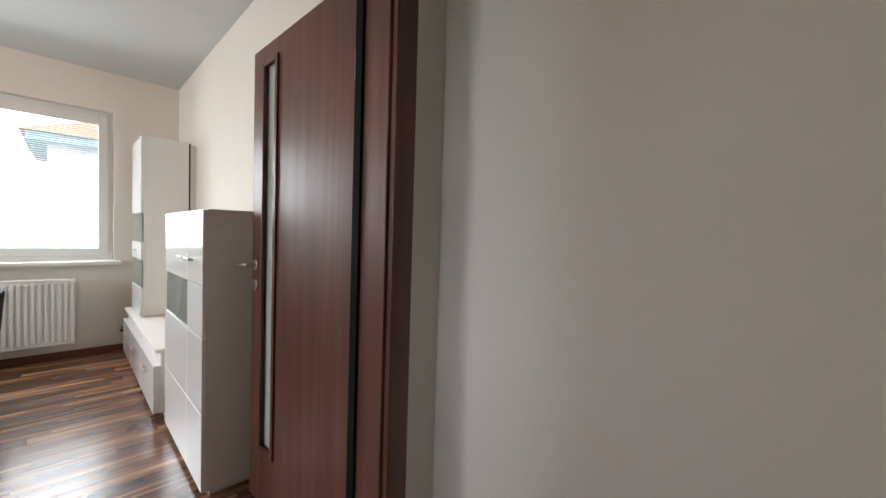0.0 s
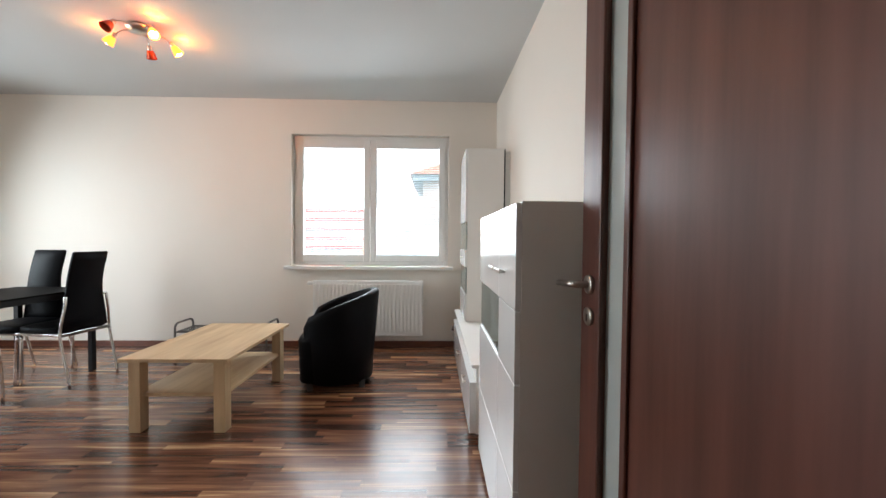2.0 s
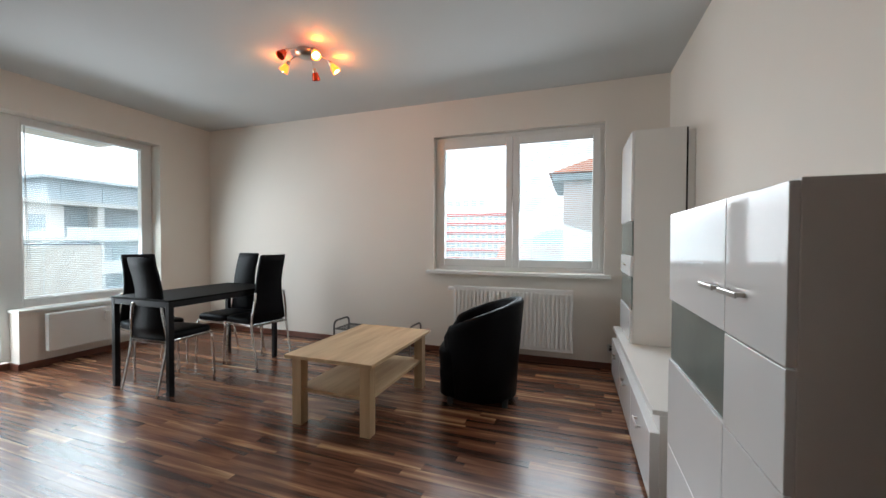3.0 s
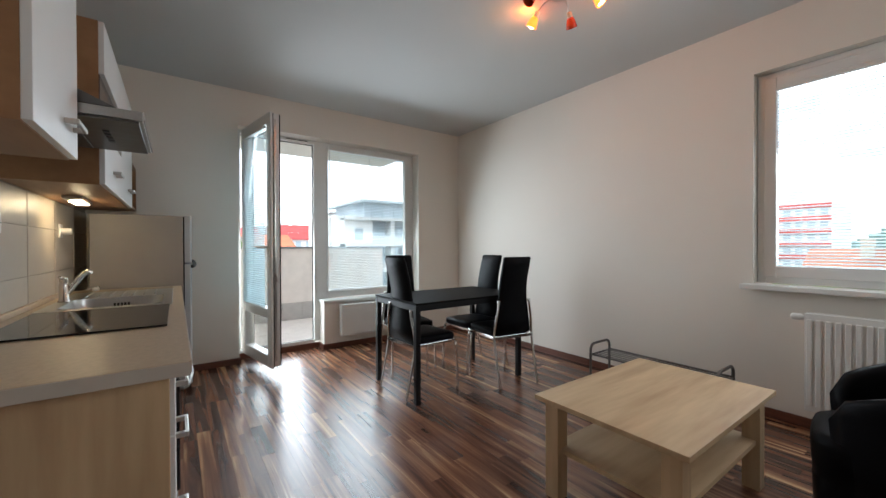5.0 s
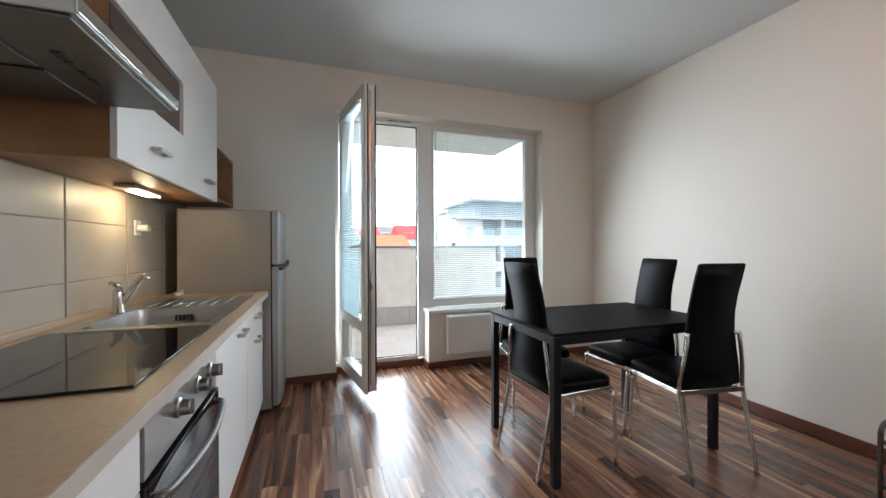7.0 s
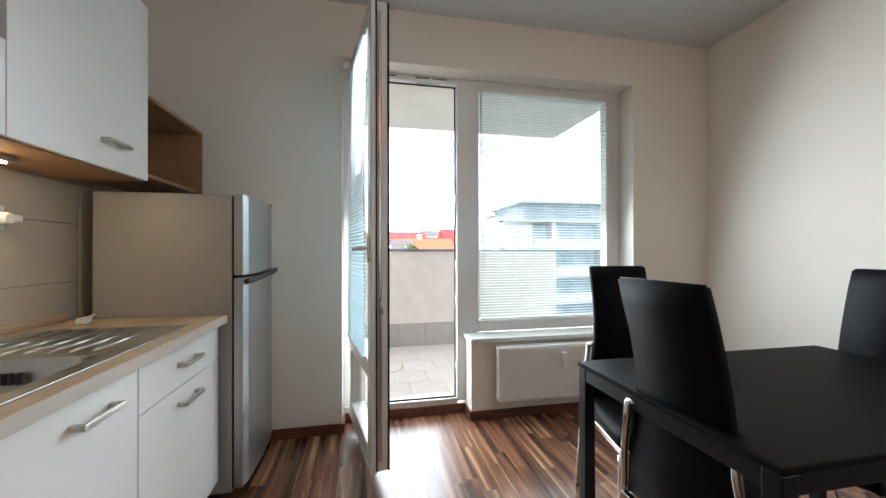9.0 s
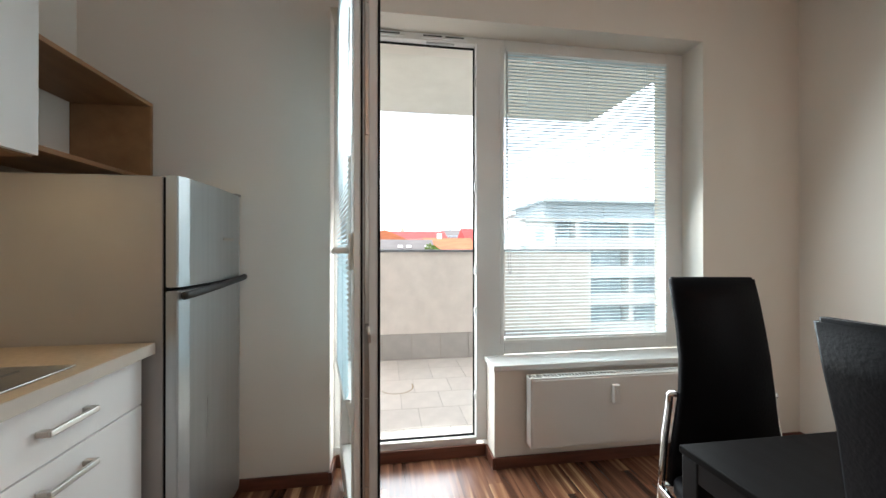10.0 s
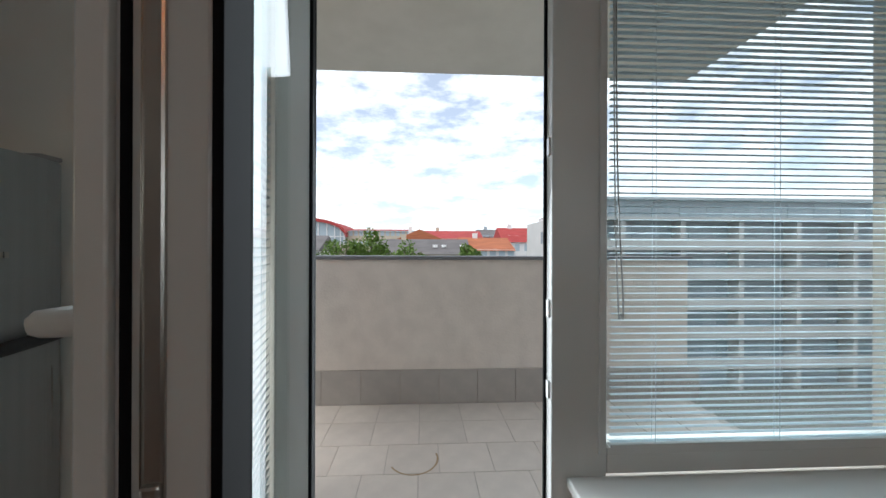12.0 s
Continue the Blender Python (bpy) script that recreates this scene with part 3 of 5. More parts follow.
def balcony_door():
    root = thing("door_2", (0, 0, 0), "white glazed balcony door standing open, with a blind", "door", kind="structure")
    W, z0, z1, T = 0.735, 0.092, 2.345, 0.084
    # along +x from the hinge; the inner face looks towards -y
    boxes("sash", PVC, root, (0, 0.085, 0, T, z0, z1), (W - 0.085, W, 0, T, z0, z1), (0.085, W - 0.085, 0, T, z1 - 0.085, z1), (0.085, W - 0.085, 0, T, z0, z0 + 0.095), (0.085, W - 0.085, 0, T, 0.52, 0.605), bevel=0.006)
    boxes("rebate", PVC, root, (W, W + 0.012, 0.0, 0.02, z0 - 0.008, z1 + 0.008), (0, W, 0, 0.02, z1, z1 + 0.008), (0, W, 0.0, 0.02, z0 - 0.008, z0), bevel=0.002)
    boxes("seal", RUBBER, root, (W + 0.0005, W + 0.006, 0.024, 0.030, z0, z1), (W - 0.004, W + 0.004, T - 0.002, T + 0.006, z0, z1), (W - 0.092, W - 0.083, T - 0.004, T + 0.004, 0.6, z1 - 0.08), (0.083, 0.092, T - 0.004, T + 0.004, 0.6, z1 - 0.08),
          (0.09, W - 0.09, T - 0.004, T + 0.004, z1 - 0.09, z1 - 0.082), (0.09, W - 0.09, T - 0.004, T + 0.004, 0.6, 0.61), bevel=0.001)
    tagged(boxes("lock_rail", SATIN, root, (W + 0.001, W + 0.004, 0.036, 0.052, z0 + 0.05, z1 - 0.05), (W, W + 0.009, 0.037, 0.051, 2.0, 2.06), (W, W + 0.009, 0.037, 0.051, 1.55, 1.62), (W, W + 0.009, 0.037, 0.051, 1.0, 1.05),
          (W, W + 0.009, 0.037, 0.051, 0.78, 0.87), (W, W + 0.009, 0.037, 0.051, 0.62, 0.66), (W, W + 0.009, 0.037, 0.051, 0.3, 0.36), bevel=0.003), "steel lock rail with cams")
    tagged(boxes("outer_profile", RUBBER, root, *[(a, b, T + 0.0005, T + 0.004, c, d) for a, b, c, d in ((W - 0.083, W - 0.003, z0, z1), (0.003, 0.083, z0, z1), (0.083, W - 0.083, z1 - 0.08, z1 - 0.003), (0.083, W - 0.083, z0 + 0.003, z0 + 0.09), (0.083, W - 0.083, 0.525, 0.6))], bevel=0.001), "dark outer face of the sash")
    bm = bmesh.new()
    tube(bm, [(W + 0.006, 0.044, 0.91), (W + 0.02, 0.046, 0.89), (W + 0.016, 0.05, 0.85)], 0.008, 6)
    done("lock_cam", bm, SATIN, root, True)
    glass(root, (0.08, W - 0.08, 0.03, 0.036, 0.6, z1 - 0.08))
    glass(root, (0.08, W - 0.08, 0.03, 0.036, z0 + 0.09, 0.525))
    blind(root, "x", -0.014, 0.088, W - 0.088, 0.62, z1 - 0.12, 0.85)
    bm = bmesh.new()
    box(bm, W - 0.058, W - 0.028, -0.012, 0.0, 1.09, 1.22, bevel=0.004)
    tube(bm, smooth([(W - 0.043, -0.01, 1.16), (W - 0.043, -0.045, 1.16), (W - 0.055, -0.055, 1.16), (W - 0.16, -0.055, 1.155)], 4), 0.011, 8)
    tagged(done("handle", bm, PVC, root, True), "white lever handle")
    root.matrix_basis = pose(-4.80, 2.037, 0, 0, 0, 10.4)


north_window()
west_window()
balcony_door()


# ---- heating ----
def radiator(name, place, rot, width, height, ribs, label, gap):
    """Panel radiator: local x along the wall, front towards -y, back on the wall side."""
    root = thing(name, (0, 0, 0), label, "radiator")
    boxes("panel", ENAMEL, root, (0, width, -0.075, -0.063, 0, height), (0, width, -0.02, -0.008, 0, height), (0, 0.006, -0.075, -0.008, 0.005, height - 0.005), (width - 0.006, width, -0.075, -0.008, 0.005, height - 0.005), bevel=0.003)
    boxes("bracket", ENAMEL, root, (0.12, 0.15, -0.02, gap, 0.05, height - 0.05), bevel=0)
    boxes("bracket", ENAMEL, root, (width - 0.15, width - 0.12, -0.02, gap, 0.05, height - 0.05), bevel=0)
    bm = bmesh.new()
    if ribs:
        n = int(width / 0.04)
        for i in range(n):
            x = 0.022 + i * (width - 0.044) / (n - 1)
            box(bm, x - 0.012, x + 0.012, -0.087, -0.074, 0.035, height - 0.035, bevel=0.003)
    else:
        box(bm, 0.008, width - 0.008, -0.079, -0.074, 0.01, height - 0.01, bevel=0.003)
    done("front", bm, ENAMEL, root)
    bm = bmesh.new()
    n = int(width / 0.02)
    for i in range(n):
        x = 0.02 + i * (width - 0.04) / (n - 1)
        box(bm, x - 0.002, x + 0.002, -0.062, -0.021, height - 0.004, height + 0.001)
    box(bm, 0.004, width - 0.004, -0.063, -0.058, height - 0.004, height + 0.002)
    box(bm, 0.004, width - 0.004, -0.026, -0.020, height - 0.004, height + 0.002)
    done("grille", bm, ENAMEL, root)
    root.matrix_basis = place @ pose(0, 0, 0, 0, 0, rot)
    return root


r1 = radiator("radiator", pose(-1.08, NY - 0.115, 0.165), 0, 1.165, 0.585, True, "white ribbed panel radiator on the wall under a window", 0.115)
bm = bmesh.new()
lathe(bm, [(0.012, 0), (0.014, 0.015), (0.02, 0.02), (0.02, 0.06), (0.014, 0.068)], Matrix.Translation((0, -0.04, 0.555)) @ Euler((0, -math.pi / 2, 0)).to_matrix().to_4x4(), 12)
v = done("valve", bm, PLASTIC, None, True)
v.parent = r1
r2 = radiator("radiator", pose(WX + 0.035, 3.005, 0.145), 90, 0.985, 0.36, False, "white flat panel radiator with a heat meter under a sill", 0.035)
bm = bmesh.new()
box(bm, 0.44, 0.478, -0.108, -0.08, 0.215, 0.315, bevel=0.006)
box(bm, 0.449, 0.469, -0.111, -0.107, 0.268, 0.292, bevel=0.002)
v = done("heat_meter", bm, PLASTIC, None)
v.parent = r2
bm = bmesh.new()
lathe(bm, [(0.012, 0), (0.014, 0.015), (0.02, 0.02), (0.02, 0.06), (0.014, 0.068)], Matrix.Translation((0.985, -0.04, 0.33)) @ Euler((0, math.pi / 2, 0)).to_matrix().to_4x4(), 12)
v = done("valve", bm, PLASTIC, None, True)
v.parent = r2
bm = bmesh.new()
tube(bm, [(0.90, -0.045, 0.0), (0.90, -0.045, -0.10), (0.90, -0.0, -0.10)], 0.011, 8)
v = done("pipe", bm, PLASTIC, None, True)
v.parent = r2
bm = bmesh.new()
tube(bm, [(0.95, -0.045, 0.0), (0.95, -0.045, -0.10), (0.95, -0.0, -0.10)], 0.011, 8)
v = done("pipe", bm, PLASTIC, None, True)
v.parent = r2


# ---- kitchen ----
def bar_handle(root, x, y, z, w=0.15):
    """A flat satin bar handle, along x, on a front that looks towards +y."""
    bm = bmesh.new()
    box(bm, x - w / 2, x + w / 2, y + 0.024, y + 0.034, z - 0.008, z + 0.008, bevel=0.003)
    for s in (-1, 1):
        box(bm, x + s * (w / 2 - 0.008) - 0.008, x + s * (w / 2 - 0.008) + 0.008, y, y + 0.026, z - 0.008, z + 0.008, bevel=0.003)
    return tagged(done("handle", bm, SATIN, root), "satin metal bar handle")


KY = 1.49
def base_unit(x0, x1, label, parts):
    root = thing("base_cabinet", ((x0 + x1) / 2, KY - 0.3, 0), label, "kitchen cabinet", "kitchen base cabinets")
    boxes("body", MATTWHITE, root, (x0, x1, SY + 0.012, KY - 0.02, 0.10, 0.70 if len(parts) == 1 else 0.818))
    if len(parts) == 1:
        boxes("top_rail", MATTWHITE, root, (x0, x1, KY - 0.05, KY - 0.02, 0.70, 0.818))
    boxes("plinth", OAK, root, (x0, x1, KY - 0.075, KY - 0.06, 0, 0.10))
    for n, z0, z1, hz in parts:
        boxes(n, KWHITE, root, (x0 + 0.0015, x1 - 0.0015, KY - 0.018, KY, z0, z1), bevel=0.002)
        if hz:
            bar_handle(root, (x0 + x1) / 2 + (0.0 if n == "drawer" else -0.14), KY, hz)
    return root


base_unit(-2.265, -1.752, "white kitchen base cabinet with three drawers", [("drawer", 0.655, 0.812, 0.735), ("drawer", 0.38, 0.651, 0.575), ("drawer", 0.105, 0.376, 0.30)])
base_unit(-3.535, -2.875, "white kitchen sink cabinet with one door", [("door", 0.105, 0.812, 0.745)])
base_unit(-4.145, -3.54, "white kitchen base cabinet with a drawer over a door", [("drawer", 0.66, 0.812, 0.74), ("drawer", 0.105, 0.656, 0.60)])
e = thing("end_panel", (-1.741, 1.2, 0), "pale oak end panel of the kitchen run", "kitchen panel")
boxes("panel", OAKX, e, (-1.750, -1.732, SY + 0.012, KY - 0.012, 0, 0.819))


def oven():
    x0, x1 = -2.872, -2.268
    root = thing("oven", ((x0 + x1) / 2, KY - 0.3, 0), "built-in steel oven with a black glass door and three knobs", "oven")
    boxes("body", STEEL, root, (x0, x1, SY + 0.02, KY - 0.02, 0.10, 0.815))
    boxes("panel", STEEL, root, (x0 + 0.003, x1 - 0.003, KY - 0.02, KY + 0.004, 0.665, 0.812), bevel=0.003)
    boxes("door", BLACKGLASS, root, (x0 + 0.004, x1 - 0.004, KY - 0.02, KY + 0.012, 0.225, 0.655), bevel=0.004)
    boxes("drawer", STEEL, root, (x0 + 0.003, x1 - 0.003, KY - 0.02, KY + 0.004, 0.105, 0.215), bevel=0.003)
    boxes("plinth", OAK, root, (x0, x1, KY - 0.075, KY - 0.06, 0, 0.10))
    bm = bmesh.new()
    tube(bm, smooth([(x0 + 0.03, KY + 0.01, 0.615), (x0 + 0.06, KY + 0.035, 0.61), (x0 + 0.3, KY + 0.055, 0.60), (x1 - 0.06, KY + 0.035, 0.61), (x1 - 0.03, KY + 0.01, 0.615)], 5), 0.011, 8)
    tagged(done("handle", bm, GREYMETAL, root, True), "curved steel door handle")
    for i, x in enumerate((-2.47, -2.64, -2.78)):
        bm = bmesh.new()
        lathe(bm, [(0.026, 0), (0.026, 0.006), (0.021, 0.01), (0.020, 0.03), (0.018, 0.034)], Matrix.Translation((x, KY + 0.004, 0.742)) @ Euler((-math.pi / 2, 0, 0)).to_matrix().to_4x4(), 20)
        box(bm, x - 0.004, x + 0.004, KY + 0.03, KY + 0.044, 0.722, 0.762, bevel=0.002)
        done("knob", bm, STEEL, root)


oven()


def worktop():
    root = thing("worktop", (-2.9, 1.2, 0.82), "beige laminate kitchen worktop with a metal-look edge", "worktop")
    X0, X1, Y1, H = -4.150, -1.715, 1.523, 0.856
    hx0, hx1, hy0, hy1 = -3.48, -3.04, 1.02, 1.43      # hole for the sink bowl
    bm = bmesh.new()
    for it in ((X0, hx0, SY + 0.012, Y1), (hx1, X1, SY + 0.012, Y1), (hx0, hx1, SY + 0.012, hy0), (hx0, hx1, hy1, Y1)):
        box(bm, it[0], it[1], it[2], it[3], 0.82, H, bevel=0.0)
    done("top", bm, WORKTOP, root)
    tagged(boxes("edge_strip", EDGE, root, (X0, X1 - 0.02, Y1, Y1 + 0.004, 0.82, H - 0.001), bevel=0.001), "pale edge strip")
    boxes("edge_end", EDGE, root, (X1, X1 + 0.004, SY + 0.012, Y1, 0.82, H - 0.001), bevel=0.001)
    boxes("splash_strip", WORKTOP, root, (X0, X1, SY + 0.0125, SY + 0.032, H, H + 0.028), bevel=0.006)


worktop()


def sink():
    root = thing("sink", (-3.45, 1.2, 0.856), "stainless steel sink with a drainer set in the worktop", "sink")
    H = 0.857
    x0, x1, y0, y1 = -3.48, -3.04, 1.02, 1.43
    boxes("rim", STEEL, root, (-3.905, x0, 0.955, 1.475, H, H + 0.004), (x1, -2.985, 0.955, 1.475, H, H + 0.004), (x0, x1, 0.955, y0, H, H + 0.004), (x0, x1, y1, 1.475, H, H + 0.004), bevel=0.0015)
    bm = bmesh.new()
    rings = []
    for ins, z in ((0.0, H + 0.004), (0.004, H - 0.02), (0.02, 0.735), (0.06, 0.715)):
        ring = []
        rad = 0.07
        for cx, cy, a0 in ((x1 - ins - rad, y1 - ins - rad, 0), (x0 + ins + rad, y1 - ins - rad, 90), (x0 + ins + rad, y0 + ins + rad, 180), (x1 - ins - rad, y0 + ins + rad, 270)):
            for k in range(6):
                a = radians(a0 + k * 18)
                ring.append(bm.verts.new((cx + rad * math.cos(a), cy + rad * math.sin(a), z)))
        rings.append(ring)
    for a, c in zip(rings, rings[1:]):
        for k in range(len(a)):
            bm.faces.new((a[k], a[(k + 1) % len(a)], c[(k + 1) % len(a)], c[k]))
    bm.faces.new(rings[-1])
    done("bowl", bm, STEEL, root, True)
    boxes("overflow", DARKHOLE, root, *[(x0 + 0.02, x0 + 0.026, 1.19 + i * 0.016, 1.20 + i * 0.016, 0.80, 0.83) for i in range(5)], bevel=0)
    bm = bmesh.new()
    for i in range(7):
        y = 1.05 + i * 0.055
        tube(bm, [(-3.53, y, H + 0.004), (-3.86, y, H + 0.005)], 0.0045, 6)
    done("drainer_ribs", bm, STEEL, root, True)


sink()


def tap():
    root = thing("tap", (-3.40, 1.0, 0.861), "chrome single lever mixer tap standing on the sink", "tap")
    bm = bmesh.new()
    lathe(bm, [(0.027, 0.861), (0.027, 0.866), (0.021, 0.872), (0.021, 0.955), (0.017, 0.968)], Matrix.Translation((-3.40, 0.99, 0)), 16)
    tube(bm, smooth([(-3.40, 0.992, 0.895), (-3.405, 1.02, 0.935), (-3.41, 1.05, 0.985), (-3.415, 1.07, 1.015), (-3.42, 1.085, 1.022), (-3.425, 1.095, 1.012)], 4), 0.0145, 10)
    done("body", bm, CHROME, root, True)
    bm = bmesh.new()
    tube(bm, smooth([(-3.40, 0.99, 0.962), (-3.392, 0.99, 0.985), (-3.345, 0.985, 1.0)], 4), [0.018] * 5 + [0.009] * 4, 8)
    done("lever", bm, CHROME, root, True)


tap()
hob = thing("hob", (-2.62, 1.2, 0.857), "black ceramic glass hob set in the worktop", "hob")
boxes("glass", HOBGLASS, hob, (-2.945, -2.30, 0.965, 1.465, 0.857, 0.864), bevel=0.0025)


def wall_cabinet(x0, x1, label, fronts):
    root = thing("wall_cabinet", ((x0 + x1) / 2, SY + 0.16, 1.445), label, "kitchen cabinet", "kitchen wall cabinets")
    F = 1.212
    boxes("body", CARCASS, root, (x0, x1, SY + 0.012, F, 1.445, 2.19), bevel=0.001)
    for n, mat, a0, a1, z0, z1, hx, hz in fronts:
        d = 0.004 if mat is BROWNGLASS else 0.02
        boxes(n, mat, root, (a0 + 0.0015, a1 - 0.0015, F, F + d, z0 + 0.0015, z1 - 0.0015), bevel=0.0015)
        if hz:
            bar_handle(root, hx, F + 0.02, hz, 0.13)


wall_cabinet(-2.225, -1.75, "white-fronted brown oak kitchen wall cabinet", [("door", KWHITE, -2.225, -1.75, 1.447, 2.19, -2.10, 1.53)])
wall_cabinet(-4.10, -2.81, "white-fronted brown oak wall cabinet with a dark glass band",
             [("flap", KWHITE, -3.455, -2.81, 1.447, 1.70, -3.14, 1.545), ("glass_band", BROWNGLASS, -3.455, -2.81, 1.70, 1.95, 0, 0),
              ("top_flap", KWHITE, -3.455, -2.81, 1.95, 2.19, 0, 0), ("door", KWHITE, -4.10, -3.455, 1.447, 2.19, -3.87, 1.545)])
s = thing("wall_shelf", (-4.38, 1.05, 1.47), "open brown oak wall shelf above the fridge", "shelf")
boxes("board", CARCASS, s, (-4.69, -4.103, SY + 0.003, 1.215, 1.470, 1.488), (-4.69, -4.103, SY + 0.003, 1.215, 1.815, 1.833), (-4.69, -4.672, SY + 0.003, 1.215, 1.488, 1.815))


def hood():
    root = thing("cooker_hood", (-2.52, 1.1, 1.5), "stainless steel cooker hood with a sloping visor", "cooker hood")
    x0, x1, yb, yf = -2.795, -2.245, SY + 0.004, 1.40
    bm = bmesh.new()
    prof = [(yb, 1.648), (1.33, 1.648), (1.02, 1.79), (yb, 1.80)]
    a = [bm.verts.new((x0 + 0.004, y, z)) for y, z in prof]
    c = [bm.verts.new((x1 - 0.004, y, z)) for y, z in prof]
    for k in range(4):
        bm.faces.new((a[k], a[(k + 1) % 4], c[(k + 1) % 4], c[k]))
    bm.faces.new(a[::-1])
    bm.faces.new(c)
    bmesh.ops.bevel(bm, geom=bm.edges[:], offset=0.003, segments=1, affect="EDGES")
    done("housing", bm, SHADEDMETAL, root)
    boxes("visor", STEEL, root, (x0, x1, yb, yf, 1.612, 1.647), bevel=0.003)
    # The underside's shade comes from this darker metal.
    boxes("underside", SHADEDMETAL, root, (x0 + 0.008, x1 - 0.008, yb + 0.01, yf - 0.012, 1.604, 1.612), bevel=0.002)
    tagged(boxes("front_bar", CHROME, root, (x0 - 0.002, x1 + 0.002, yf, yf + 0.006, 1.614, 1.646), bevel=0.002), "bright polished front edge")
    bm = bmesh.new()
    for k in (0, 1):
        xa = x0 + 0.03 + k * 0.26
        box(bm, xa, xa + 0.235, yb + 0.04, 1.20, 1.598, 1.604, bevel=0.001)
    done("filter", bm, SHADEDMETAL, root)
    boxes("switch_panel", DARKHOLE, root, *[(-2.60 + i * 0.05, -2.565 + i * 0.05, 1.27, 1.29, 1.600, 1.604) for i in range(4)], bevel=0.001)


hood()


def under_lamp():
    root = thing("under_cabinet_lamp", (-3.5, 1.02, 1.44), "lit warm lamp under the wall cabinet", "lamp")
    boxes("case", SATIN, root, (-3.70, -3.36, 0.99, 1.07, 1.425, 1.445), bevel=0.003)
    boxes("diffuser", TUBE, root, (-3.68, -3.46, 1.0, 1.06, 1.420, 1.4248), bevel=0.001)
    point_lamp("under_lamp_bulb", (-3.57, 1.03, 1.405), 0.7, (1.0, 0.78, 0.45), 0.03)


under_lamp()


def fridge():
    x0, x1 = -4.70, -4.165
    root = thing("fridge", (-4.43, 1.2, 0), "silver two-door fridge freezer beside the worktop", "fridge")
    boxes("body", FRIDGE, root, (x0, x1, 0.985, 1.540, 0.03, 1.41), bevel=0.006)
    for n, z0, z1 in (("lower_door", 0.05, 1.022), ("upper_door", 1.035, 1.412)):
        bm = bmesh.new()
        ys = [1.548, 1.585, 1.598, 1.604, 1.598, 1.585, 1.548]
        xs = [x0, x0 + 0.002, x0 + 0.05, (x0 + x1) / 2, x1 - 0.05, x1 - 0.002, x1]
        lo = [bm.verts.new((x, y, z0)) for x, y in zip(xs, ys)]
        hi = [bm.verts.new((x, y, z1)) for x, y in zip(xs, ys)]
        for k in range(7):
            bm.faces.new((lo[k], lo[(k + 1) % 7], hi[(k + 1) % 7], hi[k]))
        bm.faces.new(lo[::-1])
        bm.faces.new(hi)
        bmesh.ops.bevel(bm, geom=bm.edges[:], offset=0.003, segments=2, affect="EDGES")
        done(n, bm, FRIDGEDOOR, root)
    boxes("seal", RUBBER, root, (x0 + 0.01, x1 - 0.004, 1.540, 1.549, 0.05, 1.405), bevel=0)
    bm = bmesh.new()
    tube(bm, smooth([(x1 - 0.01, 1.60, 1.005), (x1 - 0.1, 1.618, 1.012), (x0 + 0.12, 1.622, 1.03), (x0 + 0.02, 1.612, 1.035)], 4), 0.014, 8)
    tagged(done("handle", bm, DARKHOLE, root, True), "black grip between the doors")
    boxes("badge", SATIN, root, *[(x0 + 0.13 + i * 0.011, x0 + 0.138 + i * 0.011, 1.603, 1.6055, 1.20, 1.212) for i in range(9)], bevel=0)
    boxes("hinge_cap", FRIDGE, root, (x0 + 0.01, x0 + 0.06, 1.55, 1.595, 1.412, 1.422), bevel=0.003)
    boxes("foot", DARKHOLE, root, (x0 + 0.03, x0 + 0.07, 1.47, 1.51, 0, 0.03), (x1 - 0.07, x1 - 0.03, 1.47, 1.51, 0, 0.03), (x0 + 0.03, x0 + 0.07, 0.97, 1.01, 0, 0.03), (x1 - 0.07, x1 - 0.03, 0.97, 1.01, 0, 0.03))


fridge()


def socket(x, z, double, label):
    root = thing("wall_socket", (x, SY + 0.02, z), label, "socket")
    y = SY + 0.0125
    n = 2 if double else 1
    for i in range(n):
        bm = bmesh.new()
        box(bm, x + i * 0.072 - 0.036, x + i * 0.072 + 0.036, y, y + 0.010, z - 0.042, z + 0.042, bevel=0.003)
        done("plate", bm, PLASTIC, root)
        bm = bmesh.new()
        if i == 0:
            lathe(bm, [(0.022, 0), (0.022, 0.004), (0.019, 0.005)], Matrix.Translation((x, y + 0.010, z)) @ Euler((-math.pi / 2, 0, 0)).to_matrix().to_4x4(), 20)
        else:
            box(bm, x + 0.072 - 0.026, x + 0.072 + 0.026, y + 0.010, y + 0.015, z - 0.028, z + 0.028, bevel=0.002)
        done("face", bm, PLASTIC, root)
    boxes("pin_hole", DARKHOLE, root, (x - 0.011, x - 0.007, y + 0.0148, y + 0.0158, z - 0.003, z + 0.003), (x + 0.007, x + 0.011, y + 0.0148, y + 0.0158, z - 0.003, z + 0.003), bevel=0)
    return root


socket(-2.80, 1.262, True, "white double wall socket with a switch on the tiles")
sk = socket(-3.83, 1.265, False, "white wall socket with an adapter plugged in")
bm = bmesh.new()
lathe(bm, [(0.02, 0), (0.021, 0.03), (0.018, 0.042)], Matrix.Translation((-3.83, SY + 0.0275, 1.262)) @ Euler((-math.pi / 2, 0, 0)).to_matrix().to_4x4(), 16)
box(bm, -3.885, -3.835, SY + 0.04, SY + 0.065, 1.25, 1.275, bevel=0.006)
done("adapter", bm, PLASTIC, sk)
pl = thing("loose_plug", (-4.03, 1.03, 0.857), "white plug and cable end lying on the worktop", "plug")
bm = bmesh.new()
box(bm, -4.06, -4.01, 1.02, 1.055, 0.857, 0.882, bevel=0.008)
